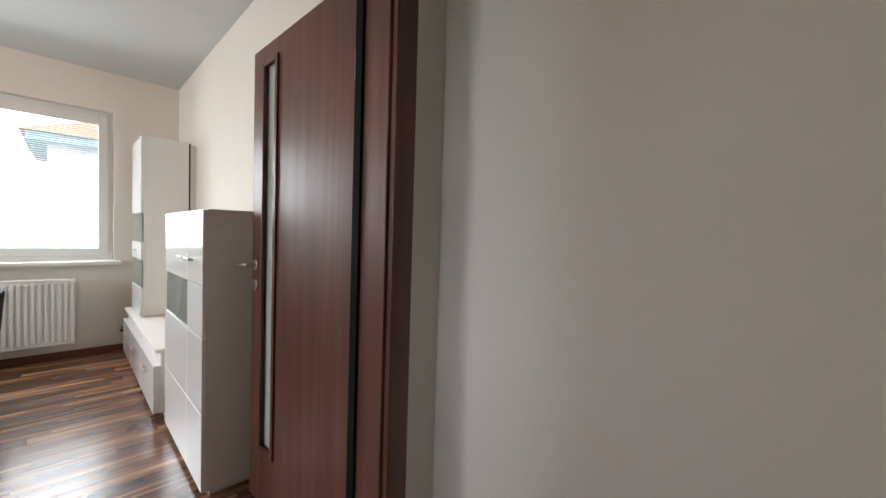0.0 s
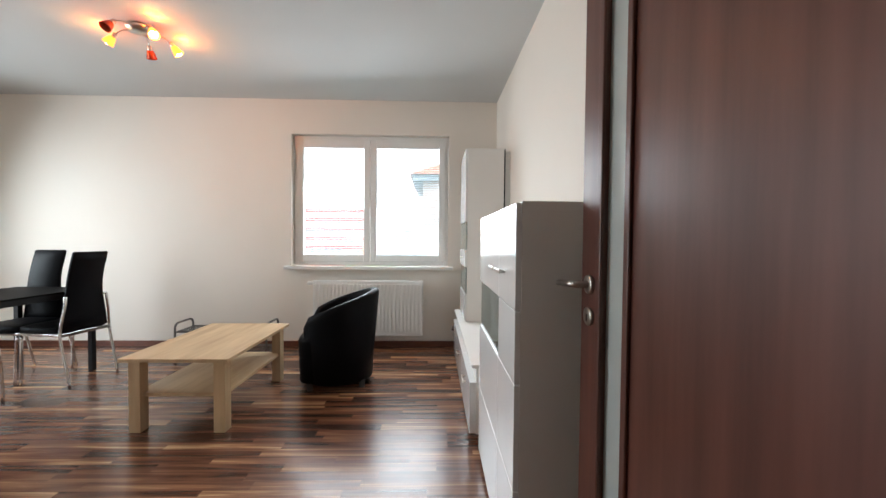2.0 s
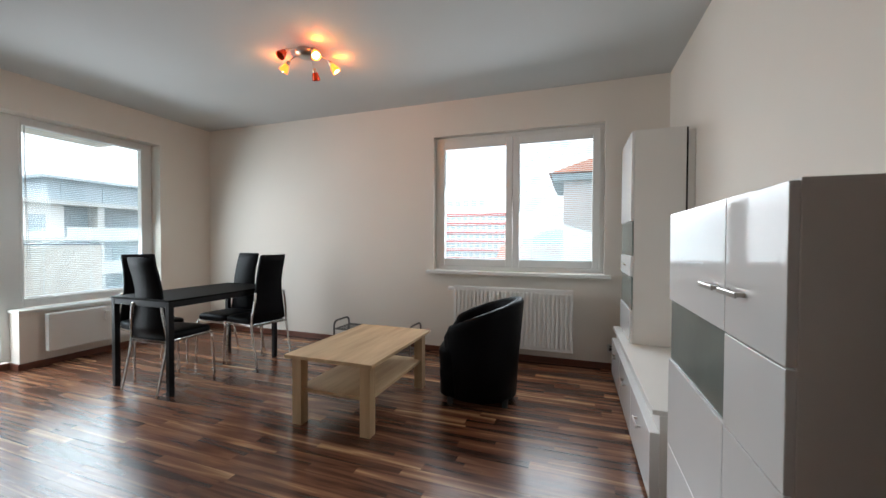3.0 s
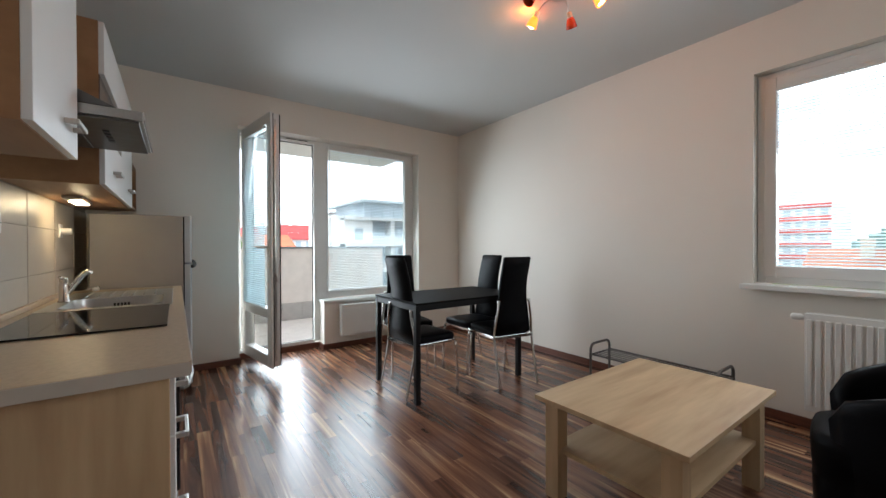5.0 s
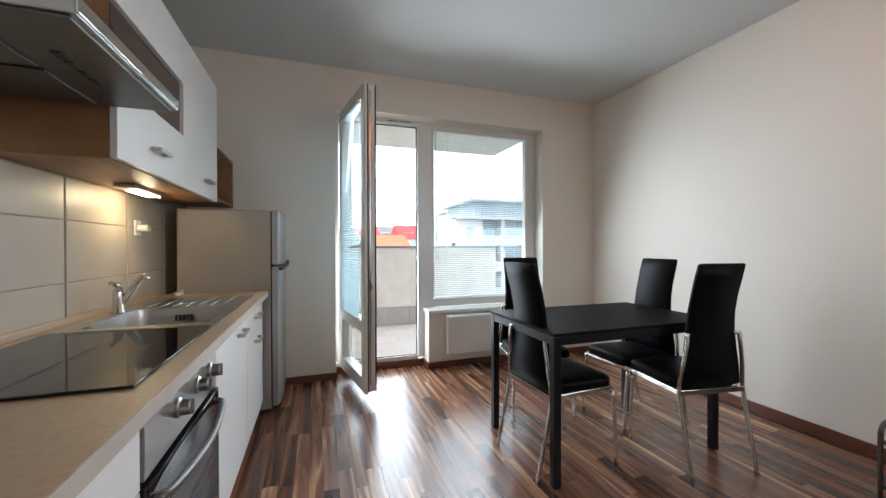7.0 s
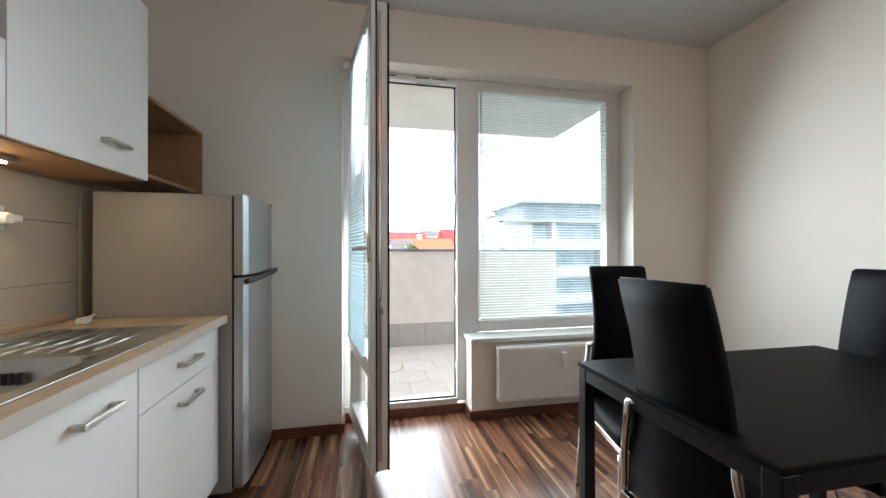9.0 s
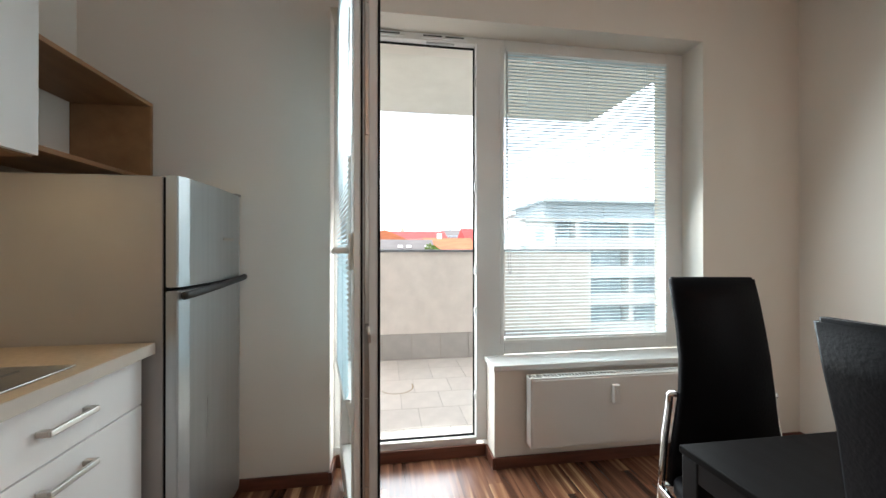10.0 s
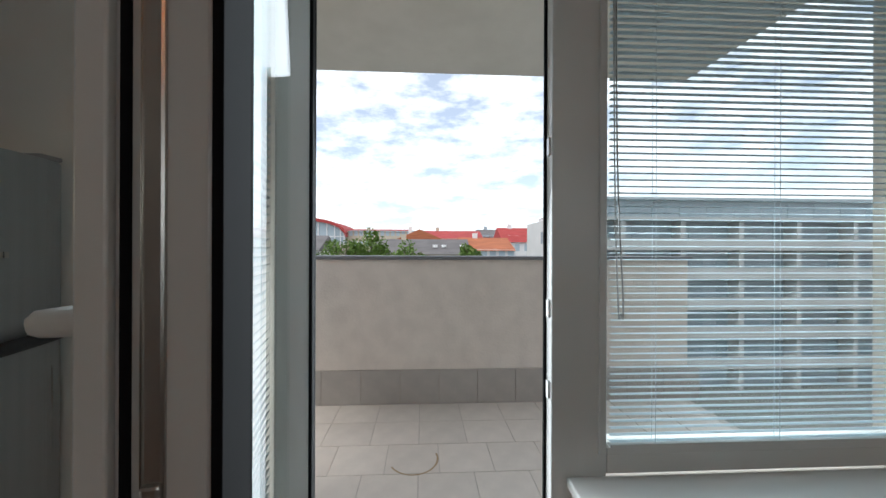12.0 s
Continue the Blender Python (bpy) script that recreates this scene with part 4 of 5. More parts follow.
tube(bm, smooth([(-4.06, 1.04, 0.87), (-4.09, 1.04, 0.885), (-4.12, 1.01, 0.875), (-4.13, 0.97, 0.862)], 4), 0.004, 6)
done("plug", bm, PLASTIC, pl)
ns = thing("wall_socket", (0.43, NY - 0.006, 0.2), "white wall socket with a dark insert beside the low cabinet", "socket")
boxes("plate", PLASTIC, ns, (0.39, 0.47, NY - 0.012, NY, 0.16, 0.24), bevel=0.003)
boxes("insert", DARKHOLE, ns, (0.405, 0.455, NY - 0.015, NY - 0.012, 0.18, 0.205), (0.41, 0.45, NY - 0.015, NY - 0.012, 0.212, 0.226), bevel=0.001)
ns = thing("wall_socket", (-3.38, NY - 0.006, 0.33), "white wall socket behind the dining table", "socket")
boxes("plate", PLASTIC, ns, (-4.36, -4.22, NY - 0.012, NY, 0.27, 0.34), bevel=0.003)
boxes("face", PLASTIC, ns, (-4.345, -4.30, NY - 0.016, NY - 0.012, 0.28, 0.33), (-4.28, -4.235, NY - 0.016, NY - 0.012, 0.28, 0.33), bevel=0.004)


# ---- living furniture ----
def highboard():
    x0, x1, y0, y1, ym, H = 0.452, 0.880, 1.764, 2.644, 2.06, 1.32
    root = thing("highboard", (0.67, 2.2, 0), "white high-gloss highboard with a grey glass band", "cabinet")
    boxes("body", MATTWHITE, root, (x0 + 0.018, x1, y0, y1, 0.03, H), bevel=0.002)
    boxes("plinth", MATTWHITE, root, (x0 + 0.04, x1, y0 + 0.02, y1 - 0.02, 0, 0.03))
    zs = (0.035, 0.39, 0.735, 0.972, H - 0.004)
    for k, (a, b) in enumerate(zip(zs, zs[1:])):
        boxes("door", GLOSS, root, (x0, x0 + 0.018, y0 + 0.0015, ym - 0.0015, a + 0.0015, b - 0.0015), bevel=0.002)
        if k != 2:
            boxes("door", GLOSS, root, (x0, x0 + 0.018, ym + 0.0015, y1 - 0.0015, a + 0.0015, b - 0.0015), bevel=0.002)
        else:
            tagged(boxes("display_pane", GREYGLASS, root, (x0 + 0.008, x0 + 0.018, ym + 0.0015, y1 - 0.0015, a, b), bevel=0.001), "grey display glass")
    bm = bmesh.new()
    for a in (1.93, 2.085):
        box(bm, x0 - 0.024, x0 - 0.017, a, a + 0.115, 1.075, 1.089, bevel=0.003)
        for q in (a + 0.010, a + 0.095):
            box(bm, x0 - 0.02, x0, q, q + 0.01, 1.077, 1.087, bevel=0.001)
    tagged(done("handle", bm, SATIN, root), "slim satin bar handles")


def lowboard():
    root = thing("tv_lowboard", (0.66, 3.7, 0), "white low media board with gloss drawers", "cabinet")
    y0, y1, H = 2.80, 4.58, 0.45
    boxes("top", MATTWHITE, root, (0.425, 0.880, y0, y1, H - 0.022, H), bevel=0.003)
    boxes("body", MATTWHITE, root, (0.455, 0.880, y0, y1, 0.03, H - 0.022), bevel=0.002)
    boxes("plinth", MATTWHITE, root, (0.48, 0.880, y0 + 0.02, y1 - 0.02, 0, 0.03))
    for a, b in ((y0, 3.39), (3.39, 3.98), (3.98, y1)):
        boxes("drawer", GLOSS, root, (0.415, 0.455, a + 0.002, b - 0.002, 0.035, 0.345), bevel=0.003)
        m = (a + b) / 2
        bm = bmesh.new()
        box(bm, 0.390, 0.398, m - 0.065, m + 0.065, 0.25, 0.264, bevel=0.003)
        for q in (m - 0.055, m + 0.045):
            box(bm, 0.396, 0.415, q, q + 0.01, 0.252, 0.262, bevel=0.001)
        tagged(done("handle", bm, SATIN, root), "slim satin bar handle")


def tall_unit():
    root = thing("tall_cabinet", (0.65, 4.25, 0.45), "tall white cabinet with grey glass bands on the low board", "cabinet")
    x0, x1, y0, y1 = 0.478, 0.825, 3.965, 4.56
    boxes("body", MATTWHITE, root, (x0 + 0.02, x1, y0, y1, 0.452, 2.02), bevel=0.002)
    boxes("back_panel", BLACKWOOD, root, (x1 + 0.002, x1 + 0.012, y0 + 0.004, y1, 0.46, 2.015), bevel=0)
    # White filler, added to keep the gap by the wall from going dark.
    boxes("gap_filler", MATTWHITE, root, (x1 + 0.016, EX, y0 + 0.02, y1, 0.452, 2.0), bevel=0)
    for n, mat, a, b in (("door", GLOSS, 0.46, 0.70), ("display_pane", GREYGLASS, 0.70, 0.95), ("drawer", GLOSS, 0.95, 1.10), ("display_pane", GREYGLASS, 1.10, 1.36), ("door", GLOSS, 1.36, 2.016)):
        f = 0.0 if mat is GLOSS else 0.009
        boxes(n, mat, root, (x0 + f, x0 + 0.018, y0 + 0.002, y1 - 0.002, a + 0.0015, b - 0.0015), bevel=0.002)
    boxes("handle", SATIN, root, (x0 - 0.02, x0 - 0.012, 4.2, 4.33, 1.02, 1.032), (x0 - 0.014, x0, 4.21, 4.22, 1.022, 1.03), (x0 - 0.014, x0, 4.31, 4.32, 1.022, 1.03), bevel=0.002)


highboard()
lowboard()
tall_unit()


def coffee_table():
    x0, x1, y0, y1, H = -1.690, -1.040, 2.855, 3.82, 0.466
    root = thing("coffee_table", ((x0 + x1) / 2, (y0 + y1) / 2, 0), "pale oak coffee table with a lower shelf", "table")
    boxes("top", OAK, root, (x0, x1, y0, y1, H - 0.022, H), bevel=0.002)
    boxes("shelf", OAK, root, (x0 + 0.05, x1 - 0.05, y0 + 0.06, y1 - 0.06, 0.215, 0.237), bevel=0.001)
    for a in (x0 + 0.035, x1 - 0.105):
        for b in (y0 + 0.035, y1 - 0.105):
            boxes("leg", OAKX, root, (a, a + 0.07, b, b + 0.07, 0, H - 0.022), bevel=0.002)


coffee_table()


def tub_chair():
    """Tub armchair: local front towards -y."""
    root = thing("armchair", (0, 0, 0), "black leather tub armchair with a curved back", "armchair")
    bm = bmesh.new()
    N = 28
    rows = []
    for i in range(N + 1):
        a = radians(-142 + 284 * i / N)           # 0 is the middle of the back, at +y
        d = abs(a) / radians(142)
        top = 0.775 - 0.215 * max(0.0, (d - 0.10) / 0.90) ** 1.4
        if d > 0.93:
            top -= 0.05 * (d - 0.93) / 0.07
        sx, sy = math.sin(a), math.cos(a)
        R0, R1 = 0.30, 0.315
        def at(r, z):
            return bm.verts.new((sx * R0 * r * 1.0, sy * R1 * r, z))
        taper = 0.94
        lean = 1.0 + 0.05 * (1 - d)
        rows.append([at(taper * 0.95, 0.05), at(taper, 0.30), at(lean, top - 0.06), at(lean * 1.01, top - 0.02), at(lean * 0.975, top), at(lean * 0.86, top), at(lean * 0.81, top - 0.025),
                     at(lean * 0.79, top - 0.07), at(0.72, 0.40), at(0.70, 0.30), at(0.70, 0.05)])
    K = len(rows[0])
    for a, c in zip(rows, rows[1:]):
        for k in range(K):
            bm.faces.new((a[k], c[k], c[(k + 1) % K], a[(k + 1) % K]))
    bm.faces.new(rows[0])
    bm.faces.new(rows[-1][::-1])
    done("shell", bm, LEATHER, root, True)
    bm = bmesh.new()
    prof = []
    for z, s in ((0.06, 0.98), (0.24, 1.0), (0.25, 0.985), (0.26, 1.0), (0.38, 1.02), (0.405, 0.99), (0.42, 0.9), (0.428, 0.6)):
        ring = []
        for k in range(36):
            a = k * math.tau / 36
            px, py = 0.225 * math.sin(a), 0.25 * math.cos(a)
            if py < 0:
                px = 0.225 * math.copysign(abs(math.sin(a)) ** 0.45, math.sin(a))
                py = -0.30 * abs(math.cos(a)) ** 0.45
            ring.append(bm.verts.new((px * s, py * s, z)))
        prof.append(ring)
    for a, c in zip(prof, prof[1:]):
        for k in range(36):
            bm.faces.new((a[k], a[(k + 1) % 36], c[(k + 1) % 36], c[k]))
    bm.faces.new(prof[0][::-1])
    bm.faces.new(prof[-1])
    done("seat", bm, LEATHER, root, True)
    bm = bmesh.new()
    for px, py in ((-0.19, -0.2), (0.19, -0.2), (-0.17, 0.2), (0.17, 0.2)):
        lathe(bm, [(0.022, 0.0), (0.026, 0.06)], Matrix.Translation((px, py, 0)), 10)
    done("foot", bm, DARKHOLE, root)
    root.matrix_basis = pose(-0.60, 3.75, 0, 0, 0, -82)


tub_chair()


def shoe_rack():
    root = thing("shoe_rack", (-1.84, 4.32, 0), "grey metal shoe rack with two slatted shelves", "rack")
    xa, xb, ya, yb = -2.26, -1.40, 4.19, 4.46
    bm = bmesh.new()
    for x in (xa, xb):
        tube(bm, smooth([(x, ya, 0), (x, ya, 0.30), (x, ya + 0.005, 0.345), (x, ya + 0.03, 0.37), (x, ya + 0.07, 0.375), (x, yb - 0.07, 0.375), (x, yb - 0.03, 0.37), (x, yb - 0.005, 0.345), (x, yb, 0.30), (x, yb, 0)], 3), 0.010, 8)
    done("side_frame", bm, GREYMETAL, root, True)
    for z in (0.10, 0.295):
        bm = bmesh.new()
        for k in range(7):
            y = ya + k * (yb - ya) / 6
            tube(bm, [(xa, y, z), (xb, y, z)], 0.0045 if k % 6 else 0.008, 6)
        for x in (xa, (xa + xb) / 2, xb):
            tube(bm, [(x, ya, z - 0.006), (x, yb, z - 0.006)], 0.006, 6)
        done("shelf", bm, GREYMETAL, root, True)


shoe_rack()


def dining_table():
    root = thing("dining_table", (-3.17, 3.45, 0), "black dining table with square metal legs", "table")
    x0, x1, y0, y1, H = -3.51, -2.825, 2.90, 4.01, 0.745
    boxes("top", BLACKWOOD, root, (x0, x1, y0, y1, H - 0.016, H), bevel=0.003)
    boxes("apron", BLACKMETAL, root, (x0 + 0.01, x1 - 0.01, y0 + 0.006, y0 + 0.03, H - 0.06, H - 0.016), (x0 + 0.01, x1 - 0.01, y1 - 0.03, y1 - 0.006, H - 0.06, H - 0.016),
          (x0 + 0.006, x0 + 0.03, y0 + 0.03, y1 - 0.03, H - 0.06, H - 0.016), (x1 - 0.03, x1 - 0.006, y0 + 0.03, y1 - 0.03, H - 0.06, H - 0.016))
    for a in (x0 + 0.004, x1 - 0.044):
        for b in (y0 + 0.004, y1 - 0.044):
            boxes("leg", BLACKMETAL, root, (a, a + 0.04, b, b + 0.04, 0, H - 0.018), bevel=0.003)


dining_table()


def dining_chair():
    """High-backed chair: back feet at y = 0, front towards +y."""
    root = thing("dining_chair", (0, 0, 0), "high-backed black leather dining chair with chrome legs", "chair", "chairs round the dining table")
    # upholstered back: a curved slab that narrows upwards
    line = [(0.43, 0.085, 0.180), (0.52, 0.078, 0.168), (0.62, 0.078, 0.153), (0.72, 0.080, 0.141), (0.82, 0.072, 0.135), (0.92, 0.052, 0.133), (1.0, 0.030, 0.134), (1.072, 0.010, 0.134)]
    bm = bmesh.new()
    rows = []
    for i, (z, y, w) in enumerate(line):
        t = 0.017 if i < len(line) - 1 else 0.014
        r = 0.008
        rows.append([bm.verts.new(p) for p in ((-w, y - t + r, z), (-w + r, y - t, z), (w - r, y - t, z), (w, y - t + r, z), (w, y + t - r, z), (w - r, y + t, z), (-w + r, y + t, z), (-w, y + t - r, z))])
    for a, c in zip(rows, rows[1:]):
        for k in range(8):
            bm.faces.new((a[k], a[(k + 1) % 8], c[(k + 1) % 8], c[k]))
    bm.faces.new(rows[0][::-1])
    bm.faces.new(rows[-1])
    bmesh.ops.bevel(bm, geom=[e for e in bm.edges if len(e.link_faces) == 2 and any(len(f.verts) == 8 for f in e.link_faces)], offset=0.006, segments=2, affect="EDGES")
    done("backrest", bm, LEATHER, root, True)
    bm = bmesh.new()
    prof = []
    for z, s in ((0.415, 0.97), (0.425, 1.0), (0.452, 1.0), (0.465, 0.97), (0.474, 0.85), (0.477, 0.5)):
        ring = []
        for k in range(28):
            a = k * math.tau / 28
            cx, cy = math.copysign(abs(math.cos(a)) ** 0.3, math.cos(a)), math.copysign(abs(math.sin(a)) ** 0.3, math.sin(a))
            ring.append(bm.verts.new((cx * (0.195 + 0.012 * cy) * s, 0.275 + cy * 0.20 * s, z)))
        prof.append(ring)
    for a, c in zip(prof, prof[1:]):
        for k in range(28):
            bm.faces.new((a[k], a[(k + 1) % 28], c[(k + 1) % 28], c[k]))
    bm.faces.new(prof[0][::-1])
    bm.faces.new(prof[-1])
    done("seat", bm, LEATHER, root, True)
    bm = bmesh.new()
    for s in (-1, 1):
        tube(bm, smooth([(s * 0.188, -0.012, 0.0), (s * 0.190, 0.020, 0.15), (s * 0.192, 0.058, 0.33), (s * 0.190, 0.070, 0.44), (s * 0.176, 0.060, 0.56), (s * 0.160, 0.055, 0.66), (s * 0.158, 0.058, 0.705)], 4), 0.0105, 8)
        tube(bm, [(s * 0.164, 0.060, 0.705), (s * 0.130, 0.070, 0.705)], 0.010, 8)
    done("rear_leg", bm, CHROME, root, True)
    bm = bmesh.new()
    for s in (-1, 1):
        tube(bm, smooth([(s * 0.207, 0.475, 0.0), (s * 0.206, 0.47, 0.2), (s * 0.200, 0.455, 0.40)], 4), 0.0105, 8)
    done("front_leg", bm, CHROME, root, True)
    boxes("seat_rail", CHROME, root, (-0.19, 0.19, 0.058, 0.076, 0.395, 0.422), (-0.2, -0.185, 0.07, 0.46, 0.398, 0.42), (0.185, 0.2, 0.07, 0.46, 0.398, 0.42), (-0.19, 0.19, 0.446, 0.464, 0.398, 0.42))
    return root


first_chair = dining_chair()
first_chair.matrix_basis = pose(-3.085, 2.855, 0, 0, 0, 3)
copy_thing(first_chair, pose(-2.645, 3.772, 0, 0, 0, 81))
copy_thing(first_chair, pose(-3.293, 4.10, 0, 0, 0, 180))
copy_thing(first_chair, pose(-3.89, 3.34, 0, 0, 0, -101))


def ceiling_lamp():
    cx, cy = -1.95, 3.405
    root = thing("ceiling_lamp", (cx, cy, CZ), "five-armed ceiling lamp with amber glass shades, three of them lit", "ceiling lamp")
    bm = bmesh.new()
    lathe(bm, [(0.085, CZ), (0.09, CZ - 0.012), (0.08, CZ - 0.032), (0.05, CZ - 0.045), (0.012, CZ - 0.05)], Matrix.Translation((cx, cy, 0)), 28)
    done("canopy", bm, SATIN, root, True)
    for k, lit in enumerate((False, True, False, True, True)):
        a = radians(LAMP_TURN + 72 * k)
        u = Vector((math.cos(a), math.sin(a), 0))
        c = Vector((cx, cy, CZ))
        bm = bmesh.new()
        tube(bm, smooth([c + u * 0.06 + Vector((0, 0, -0.03)), c + u * 0.11 + Vector((0, 0, -0.022)), c + u * 0.155 + Vector((0, 0, -0.04)), c + u * 0.175 + Vector((0, 0, -0.06))], 4), 0.005, 6)
        axis = (u * 0.62 + Vector((0, 0, -0.78))).normalized()
        m = Matrix.Translation(c + u * 0.172 + Vector((0, 0, -0.05))) @ axis.to_track_quat("Z", "Y").to_matrix().to_4x4()
        lathe(bm, [(0.012, 0), (0.016, 0.004), (0.017, 0.035), (0.014, 0.04)], m, 12)
        done("arm", bm, SATIN, root, True)
        bm = bmesh.new()
        lathe(bm, [(0.018, 0.032), (0.024, 0.045), (0.031, 0.07), (0.036, 0.095), (0.034, 0.0955), (0.029, 0.07), (0.016, 0.04)], m, 16)
        done("shade", bm, ORANGEGLASS if lit else DIMGLASS, root, True)
        if lit:
            bm = bmesh.new()
            lathe(bm, [(0.006, 0.05), (0.022, 0.065), (0.027, 0.08), (0.022, 0.094), (0.006, 0.10)], m, 12)
            done("bulb", bm, BULB, root, True)
            point_lamp("ceiling_bulb", m @ Vector((0, 0, 0.125)), 0.4, (1.0, 0.55, 0.2), 0.03)
            point_lamp("ceiling_bulb_glow", c + u * 0.25 + Vector((0, 0, -0.03)), 0.52, (1.0, 0.15, 0.012), 0.02)


LAMP_TURN = 110.0
ceiling_lamp()


# ---- balcony ----
PX = -6.75
structure("balcony_base", BGROUT, (PX - 0.3, WX - 0.4, 0.4, 4.58, -0.25, -0.012), label="concrete slab of the balcony", category="balcony")
structure("balcony_parapet", STUCCO, (PX - 0.18, PX, 0.4, 4.58, -0.25, 1.135), (PX, WX - 0.4, 0.4, 0.55, -0.25, 1.135), label="rough pale stucco balcony parapet", category="parapet")
structure("parapet_capping", CAP, (PX - 0.22, PX + 0.03, 0.38, 4.60, 1.137, 1.165), label="grey sheet metal capping on the parapet", category="parapet", bevel=0.004)
structure("balcony_soffit", SOFFIT, (PX - 0.02, WX - 0.4, 0.2, 4.57, 2.62, 2.86), label="pale concrete slab over the balcony", category="balcony ceiling")
structure("lintel_outside", STUCCO, (WX - 0.402, WX - 0.23, 1.99, 4.11, 2.38, 2.62), label="rough stucco lintel outside the balcony door", category="lintel")
rs = thing("stain_ring", (-5.75, 2.5, 0.003), "brown ring stain on the balcony tiles", "stain")
bm = bmesh.new()
tube(bm, [(-5.98 + 0.16 * math.cos(radians(a)), 2.36 + 0.14 * math.sin(radians(a)), 0.0005) for a in range(-60, 120, 12)], 0.006, 5)
for v in bm.verts:
    v.co.z = 0.0012 if v.co.z > 0 else 0.0002
done("mark", bm, STAIN, rs)


# ---- the town outside ----
GZ = -13.0
bm = bmesh.new()
bmesh.ops.create_grid(bm, x_segments=2, y_segments=2, size=3000, matrix=Matrix.Translation((0, 0, GZ)))
tagged(done("ground", bm, GRASS), "town ground far below the flat", "ground", kind="structure")


def house(x0, x1, y0, y1, eave, ridge, along, wall, roof, label, panes=(), hips=0.0):
    """A house with a pitched roof whose ridge runs along x or y, and rows of windows on the sides towards the flat."""
    root = thing("house", ((x0 + x1) / 2, (y0 + y1) / 2, GZ), label, "house", "town houses")
    boxes("wall", wall, root, (x0, x1, y0, y1, GZ, eave), bevel=0)
    bm = bmesh.new()
    o = 0.4
    if along == "y":
        q = [(x0 - o, y0, eave - 0.2), (x1 + o, y0, eave - 0.2), ((x0 + x1) / 2, y0 + hips, ridge), (x0 - o, y1, eave - 0.2), (x1 + o, y1, eave - 0.2), ((x0 + x1) / 2, y1 - hips, ridge)]
    else:
        q = [(x0, y0 - o, eave - 0.2), (x0, y1 + o, eave - 0.2), (x0 + hips, (y0 + y1) / 2, ridge), (x1, y0 - o, eave - 0.2), (x1, y1 + o, eave - 0.2), (x1 - hips, (y0 + y1) / 2, ridge)]
    v = [bm.verts.new(p) for p in q]
    for f in ((0, 1, 2), (5, 4, 3), (0, 2, 5, 3), (1, 4, 5, 2), (0, 3, 4, 1)):
        bm.faces.new([v[i] for i in f])
    done("roof", bm, roof, root)
    boxes("chimney", wall, root, ((x0 + x1) / 2 - 0.4, (x0 + x1) / 2 + 0.4, y0 + (y1 - y0) * 0.3, y0 + (y1 - y0) * 0.3 + 0.8, ridge - 1.5, ridge + 0.8), bevel=0)
    if panes:
        z0, rows, n = panes
        bm = bmesh.new()
        for r in range(rows):
            for k in range(n):
                y = y0 + (k + 0.5) * (y1 - y0) / n
                box(bm, x1 - 0.05, x1 + 0.04, y - 0.5, y + 0.5, z0 - r * 3.0, z0 - r * 3.0 + 1.4)
        tagged(done("windows", bm, PANE, root), kind="stuff")
    return root


def skylights(root, x, ys, z, dx, dz):
    bm = bmesh.new()
    for y in ys:
        q = [bm.verts.new(p) for p in ((x, y, z), (x, y + 0.8, z), (x - dx, y + 0.8, z + dz), (x - dx, y, z + dz))]
        bm.faces.new(q)
    g = bmesh.ops.solidify(bm, geom=bm.faces[:], thickness=0.1)
    done("skylight", bm, FACADE_W, root)


h = house(-92, -80, 18.8, 27.0, 2.9, 6.0, "y", FACADE_W, ROOF_RED, "white house with a bright red roof", (0.9, 2, 4))
skylights(h, -81.5, (20.5, 22.0, 24.5, 26.0), 3.6, 0.9, 0.55)
h = house(-100, -86, 1.0, 16.0, 3.6, 5.6, "y", FACADE_C, ROOF_RED, "house with a red roof and dormers", (1.6, 1, 6))
house(-93, -80.2, -4.5, 8.0, 2.6, 5.3, "x", FACADE_W, ROOF_ORANGE, "house with a pale gable and orange roof")
h = house(-72, -62, -6.0, 10.0, 0.6, 2.9, "y", FACADE_C, ROOF_GREY, "house with a grey-brown roof and skylights")
skylights(h, -63.5, (4.0, 5.4, 8.4), 1.5, 0.9, 0.45)
house(-76, -64, 8.6, 17.5, 1.2, 3.3, "y", FACADE_W, ROOF_ORANGE, "house with an orange tiled roof", (-0.4, 1, 6))
house(-72, -60, -32.0, -13.0, 1.0, 3.4, "y", FACADE_W, ROOF_GREY, "house with a slate-grey roof", (-1.0, 1, 8))
house(-112, -98, 17.0, 24.0, 4.5, 6.6, "y", FACADE_G, ROOF_GREY, "far grey block with a flat roof", (3.5, 2, 6))
house(-135, -118, -60.0, -2.0, 5.6, 7.6, "y", FACADE_C, ROOF_RED, "long far house with a red roof", (4.0, 2, 26))
house(-130, -112, -22.0, 2.0, 6.4, 7.0, "y", FACADE_C, ROOF_GREY, "far cream apartment block", (5.0, 3, 16))
house(-160, -140, 5.0, 45.0, 6.0, 7.6, "y", FACADE_W, ROOF_ORANGE, "far row of houses", (4.5, 2, 20))
house(-84, -70, 27.6, 40.0, 7.8, 8.4, "y", FACADE_W, ROOF_GREY, "white block with a flat roof", (5.0, 4, 6))


